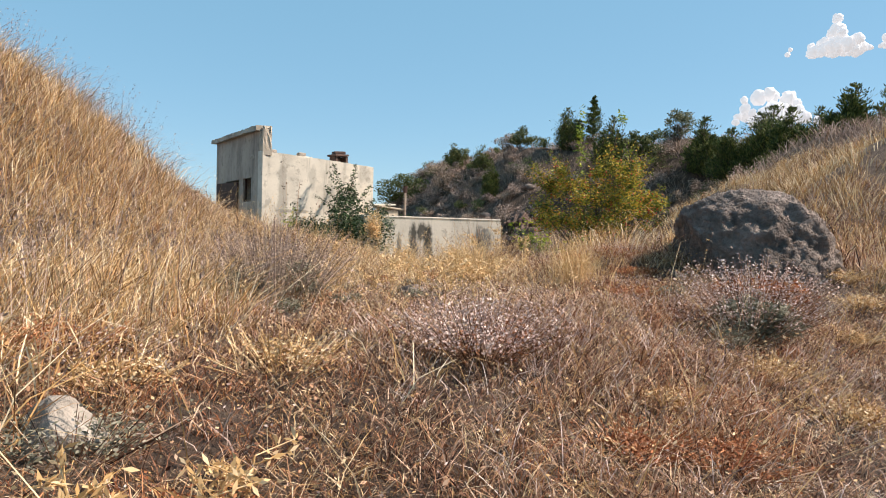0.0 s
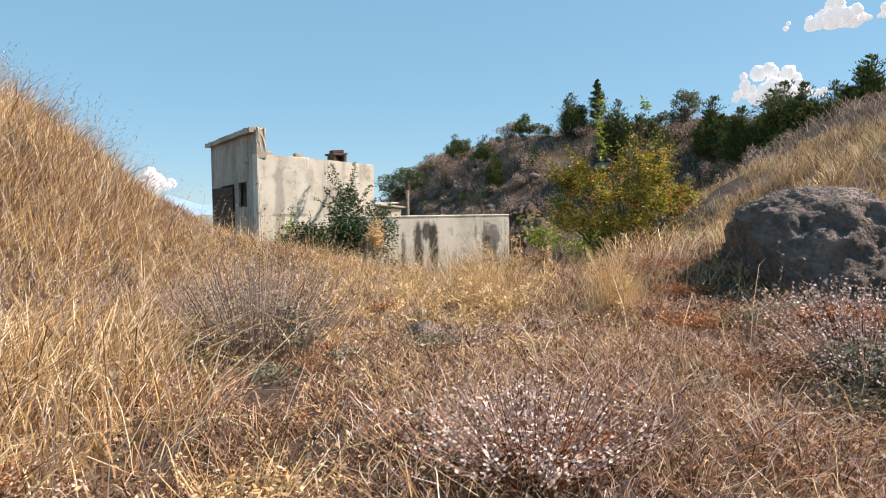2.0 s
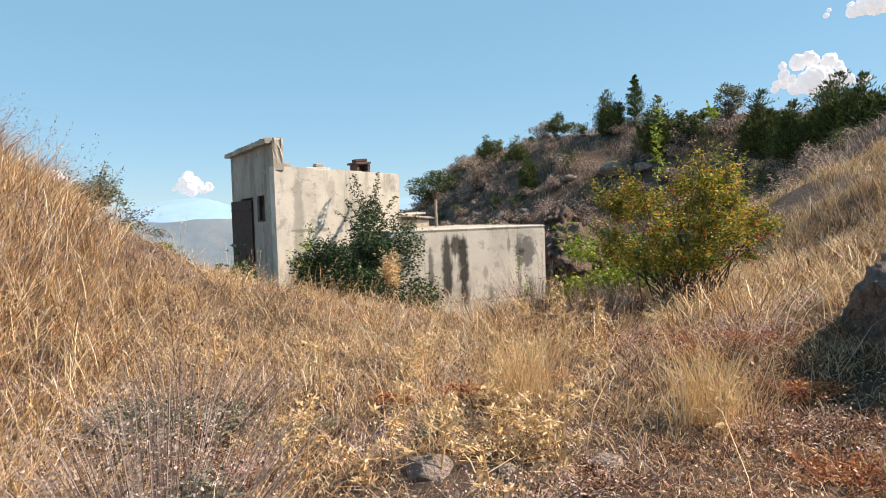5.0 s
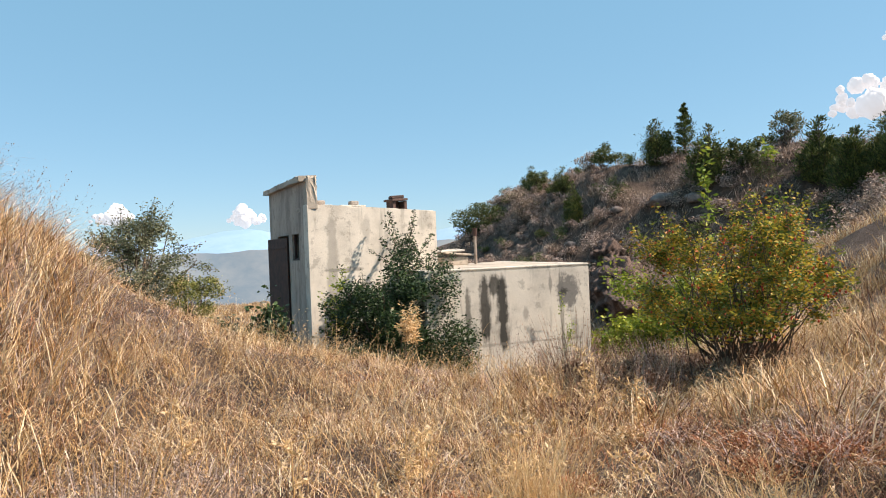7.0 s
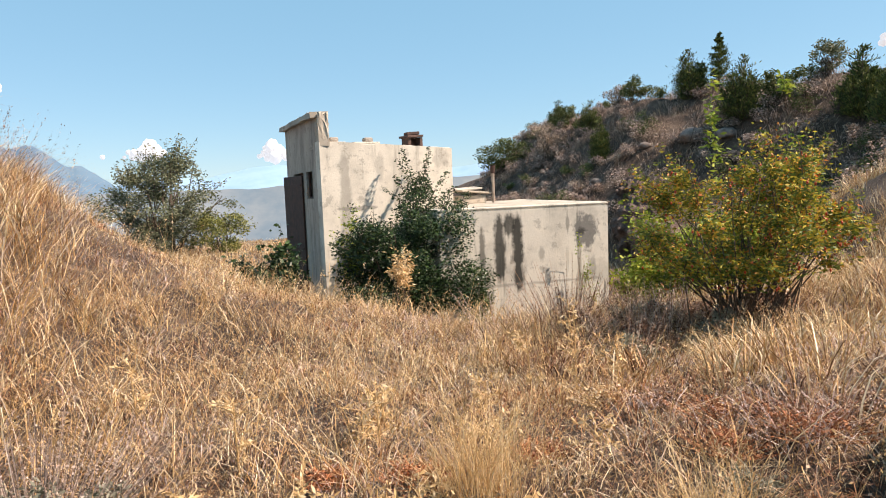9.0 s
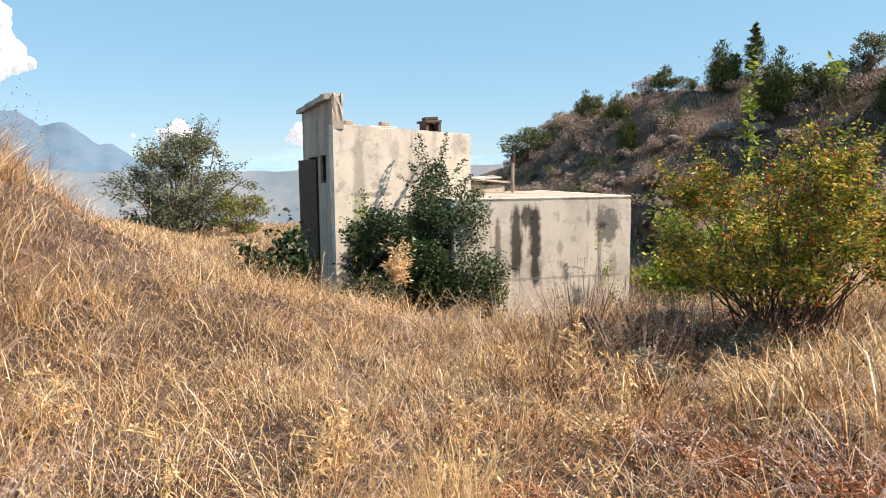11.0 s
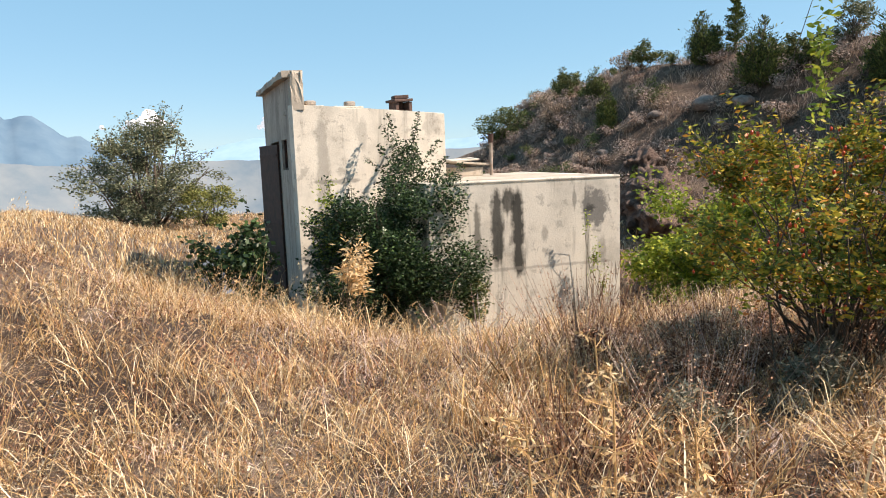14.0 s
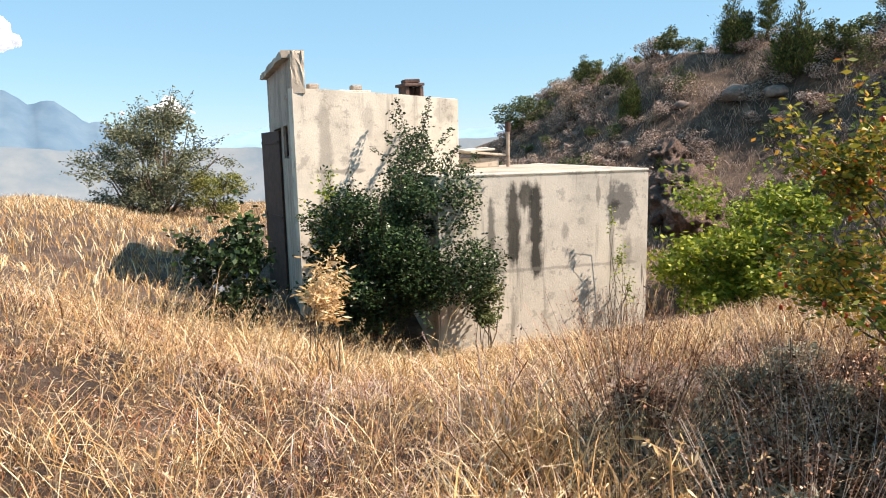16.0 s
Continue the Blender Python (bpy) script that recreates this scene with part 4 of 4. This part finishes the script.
def sheet_pile():
    t = empty("scrap_sheets", -0.55, 1.3, None, "faded blue-grey scrap sheets leaning by a doorway", "scrap")
    for k, (dx, dy, rot, tilt, w) in enumerate(((0, 0, 20, -52, 0.10), (-0.15, -0.3, 32, -60, 0.07), (0.15, 0.2, 12, -40, 0.08))):
        part("sheet", box(-w, -0.012, 0, w, 0.012, 1.7, 0.004, pose(dx, dy, 0.05, 0, tilt, rot)), M_BLUE, t)


sheet_pile()


# ---------- grass and weeds ----------
# spots of open ground: round stones and before the herb bush
CLEARED = ((-7.18, -15.36, 0.13), (-7.24, -15.55, 0.12), (-6.88, -15.0, 0.1), (-4.70, -13.5, 0.2), (-4.5, -14.15, 0.12), (-5.9, -13.95, 0.28), (-6.0, -14.2, 0.2), (-4.6, -13.7, 0.15), (-2.6, -15.1, 0.45), (-2.95, -14.8, 0.3))


def scatter(n, x0, x1, y0, y1, keep=None):
    x, y = RNG.uniform(x0, x1, n), RNG.uniform(y0, y1, n)
    ok = ~((x > -0.1) & (x < 4.4) & (y > -0.1) & (y < 6.2)) & ~((x > 1.6) & (x < 7.0) & (y > -2.2 - (x - 2) * 0.2) & (y < 3.5))
    for cx, cy, r in CLEARED:
        ok &= (x - cx) ** 2 + (y - cy) ** 2 > (r * RNG.uniform(0.6, 1.15, n)) ** 2
    if keep is not None:
        ok &= RNG.random(n) < keep(x, y)
    return x[ok], y[ok]


def patchy(x, y, s, o=0.0):
    return 0.5 + 0.25 * (np.sin(x * s + o + 1.3 * np.sin(y * s * 0.7)) + np.sin(y * s * 1.2 - o + np.sin(x * s * 0.9)))


def grass(name, label, n, area, hgt, wid, lean, m, keep=None, droop=0.35, tuft=0.0, each=22, wind=(0.0, 0.0)):
    x, y = scatter(n, *area, keep)
    if tuft:
        k = max(1, len(x) // each)
        i = RNG.integers(0, k, len(x))
        x, y = x[i] + RNG.normal(0, tuft, len(x)), y[i] + RNG.normal(0, tuft, len(y))
    base = np.stack([x, y, height(x, y) - 0.02], 1)
    k = len(x)
    ob = new(name, blades_mesh(name, base, RNG.uniform(*hgt, k) * (0.6 + 0.7 * patchy(x, y, 1.9)), RNG.uniform(*wid, k), RNG.uniform(*lean, k), m, droop, wind))
    return tagged(ob, label, "grass", kind="stuff")


def on_mound(x, y):
    return sstep(-5.6, -7.2, x - 0.25 * (y + 14)) * sstep(-15.6, -14.3, y)


def near_path(x, y):
    return 1 - 0.55 * on_mound(x, y)


def bare_zone(x, y):
    return np.clip(bell(x, y, -3.6, -16.2, 2.4, 1.5) + 0.8 * bell(x, y, -0.8, -10.0, 1.6, 1.8), 0, 1)


def off_path(x, y):
    return (1 - 0.7 * bare_zone(x, y)) * (0.14 + 0.86 * np.maximum(on_mound(x, y), sstep(-13.6, -11.0, y))) * (0.3 + 0.7 * patchy(x, y, 1.3))


WIND = (0.55, -0.25)
grass("tall_dry_grass", "golden dry grass over a hillside", 170000, (-11, 5, -16.4, -1), (0.12, 0.33), (0.0010, 0.0026), (0.35, 1.4), M_STRAW, off_path, 0.45, 0.06, 16)
grass("mound_grass", "thick golden grass on a mound", 150000, (-13, -5, -16, 0), (0.18, 0.42), (0.0013, 0.0034), (0.35, 1.15), M_STRAW, on_mound, 0.5, 0.07, 16, WIND)
grass("short_straw", "short pale straw and litter covering the ground", 140000, (-8.5, -0.5, -17.2, -8.5), (0.03, 0.12), (0.0008, 0.0022), (0.6, 1.8), M_STRAW, tuft=0.07, each=24, droop=0.5, keep=lambda x, y: near_path(x, y) * (1 - 0.4 * bare_zone(x, y)))
grass("brown_litter", "low brown withered weeds covering the ground", 150000, (-8.5, 1.5, -17.3, -6), (0.04, 0.16), (0.0010, 0.0028), (0.4, 1.6), M_BROWN, lambda x, y: near_path(x, y) * (1 - 0.55 * sstep(-14, -12, y)), 0.5, 0.06, 30)
grass("foreground_weeds", "low red-brown withered weeds on open ground", 60000, (-8.6, -3, -17.2, -13.8), (0.03, 0.13), (0.0008, 0.0022), (0.5, 1.8), M_BROWN, lambda x, y: 1 - 0.45 * bare_zone(x, y), 0.5, 0.05, 26)
grass("foreground_russet", "russet withered weeds on open ground", 26000, (-8.6, -3, -17.2, -13.8), (0.03, 0.12), (0.0008, 0.0022), (0.4, 1.5), M_RED, lambda x, y: 0.1 + 0.9 * sstep(0.45, 0.75, patchy(x, y, 2.1, 3.0)), 0.5, 0.06, 40)
grass("pink_litter", "faded mauve-grey withered stalks", 65000, (-8.0, 1.5, -17, -4), (0.05, 0.18), (0.0009, 0.0024), (0.4, 1.4), M_PINK, tuft=0.06, each=22, droop=0.45, keep=lambda x, y: np.clip(0.15 + 0.85 * sstep(0.5, 0.8, patchy(x, y, 1.7, 4.0)) + 0.5 * bare_zone(x, y), 0, 1))
grass("russet_weeds", "patches of russet withered weeds", 42000, (-8.5, 1, -17, -6), (0.05, 0.15), (0.0010, 0.0026), (0.4, 1.2), M_RED, lambda x, y: sstep(0.55, 0.8, patchy(x, y, 2.3, 2.0)), 0.45, 0.08, 40)
grass("terrace_grass", "pale dry grass on a far terrace", 50000, (-24, 14, -2, 40), (0.2, 0.42), (0.006, 0.014), (0.3, 0.9), M_STRAW)
grass("bank_grass", "dry grass on a bank beside a boulder", 60000, (-2.5, 9, -18, -4), (0.14, 0.36), (0.002, 0.005), (0.3, 1.0), M_STRAW, lambda x, y: 0.3 + 0.7 * patchy(x, y, 1.1), tuft=0.08)
grass("bank_weeds", "brown weeds on a bank beside a boulder", 30000, (-2.5, 9, -18, -4), (0.12, 0.34), (0.002, 0.005), (0.3, 1.0), M_BROWN, lambda x, y: sstep(0.45, 0.7, patchy(x, y, 1.6, 1.0)), tuft=0.08)
grass("hill_grass", "brown grass tufts on a hill", 60000, (9, 34, -16, 34), (0.14, 0.42), (0.006, 0.014), (0.4, 1.2), M_GREY, lambda x, y: 0.2 + 0.8 * patchy(x, y, 0.9), tuft=0.13, each=14)
grass("hill_twigs", "mauve-grey dry twigs on a hill", 110000, (9, 34, -12, 34), (0.14, 0.5), (0.005, 0.012), (0.4, 1.2), M_MAUVE, lambda x, y: 0.15 + 0.85 * patchy(x, y, 1.2, 2.0), tuft=0.2, each=30)
grass("fallen_straw", "long bleached straw stems lying over weeds", 420, (-7.5, 0, -16.5, -9), (0.3, 0.62), (0.0013, 0.0022), (0.6, 1.5), M_YELLOW, None, 0.55)
for i, (x, y) in enumerate(((-3.8, -12.95), (-3.55, -13.9))):
    bx, by = RNG.normal(x, 0.09, 420), RNG.normal(y, 0.09, 420)
    ob = new("straw_tuft", blades_mesh("straw_tuft", np.stack([bx, by, height(bx, by) - 0.02], 1), RNG.uniform(0.22, 0.5, 420), RNG.uniform(0.0008, 0.0018, 420), RNG.uniform(0.15, 0.75, 420), M_YELLOW))
    tagged(ob, "tuft of tall pale straw grass", "grass", "straw tufts", "stuff")


def litter(name, label, n, area, size, m, lift=0.06):
    x, y = scatter(n, *area, near_path)
    p = np.stack([x, y, height(x, y) + RNG.uniform(0.0, lift, len(x))], 1)
    ob = new(name, leaves_mesh(name, p, RNG.uniform(*size, len(x)), m, 0.5, 0.5))
    tagged(ob, label, "litter", kind="stuff")


litter("brown_leaf_litter", "curled dead brown leaves on the ground", 45000, (-8.5, 0.5, -17.3, -8), (0.008, 0.026), M_BROWN)
litter("pale_leaf_litter", "bleached dry leaves and seed husks", 14000, (-8.5, 0.5, -17.3, -8), (0.005, 0.015), M_PINK, 0.14)
litter("straw_husks", "straw-coloured seed husks among dry stalks", 40000, (-9.5, 1, -17.3, -7), (0.006, 0.02), M_YELLOW, 0.2)
grass("seed_stalks", "tall thin bent seed stalks", 3500, (-10, 2, -16.5, -4), (0.3, 0.62), (0.0009, 0.0018), (0.2, 0.9), M_YELLOW, off_path, 0.5)
grass("mound_seed_stalks", "thin mauve-grey seed stalks over golden grass", 4500, (-12, -5, -15.5, -3), (0.3, 0.62), (0.0009, 0.0024), (0.2, 0.8), M_PINK, on_mound, 0.4, wind=WIND)


def seed_heads(name, label, n, area, hgt, m, keep):
    """Thin stalks over the grass with a loose ear of husks at each tip."""
    x, y = scatter(n, *area, keep)
    k = len(x)
    foot = np.stack([x, y, height(x, y)], 1)
    b = RNG.uniform(0, math.tau, k)
    tip = foot + RNG.uniform(*hgt, k)[:, None] * np.stack([0.25 * np.cos(b) + 0.3, 0.25 * np.sin(b) - 0.14, np.ones(k)], 1)
    s = np.stack([np.cos(b), np.sin(b), 0 * b], 1) * 0.0014
    v = [np.stack([foot - s, foot + s, tip], 1).reshape(-1, 3)]
    u = RNG.uniform(0.62, 1.0, (k, 14, 1))
    ear = (foot[:, None] * (1 - u) + tip[:, None] * u).reshape(-1, 3) + RNG.normal(0, 0.006, (k * 14, 3))
    lv, lf = leaf_geo(ear, RNG.uniform(0.010, 0.022, len(ear)), 0.8, 0.35, np.repeat(tip - foot, 14, 0) * 2)
    ob = new(name, mesh_of(name, np.concatenate(v + [lv]), np.arange(3 * k).reshape(-1, 3).tolist() + (lf + 3 * k).tolist(), m))
    tagged(ob, label, "grass", kind="stuff")


seed_heads("mound_ears", "brown-mauve grass ears above a mound", 3200, (-12, -5.2, -15.5, -3), (0.38, 0.62), M_MAUVE, on_mound)
seed_heads("meadow_ears", "straw-coloured grass ears above weeds", 2600, (-7, 2.5, -15, -4), (0.25, 0.45), M_YELLOW, off_path)
grass("green_grass", "fresh green grass in the shade by a doorway", 16000, (-4.2, -0.6, -5.5, -0.5), (0.1, 0.3), (0.0012, 0.003), (0.3, 1.0), M_LIME, lambda x, y: bell(x, y, -2.0, -3.4, 1.2, 1.2) * patchy(x, y, 3.0), 0.4, 0.06)
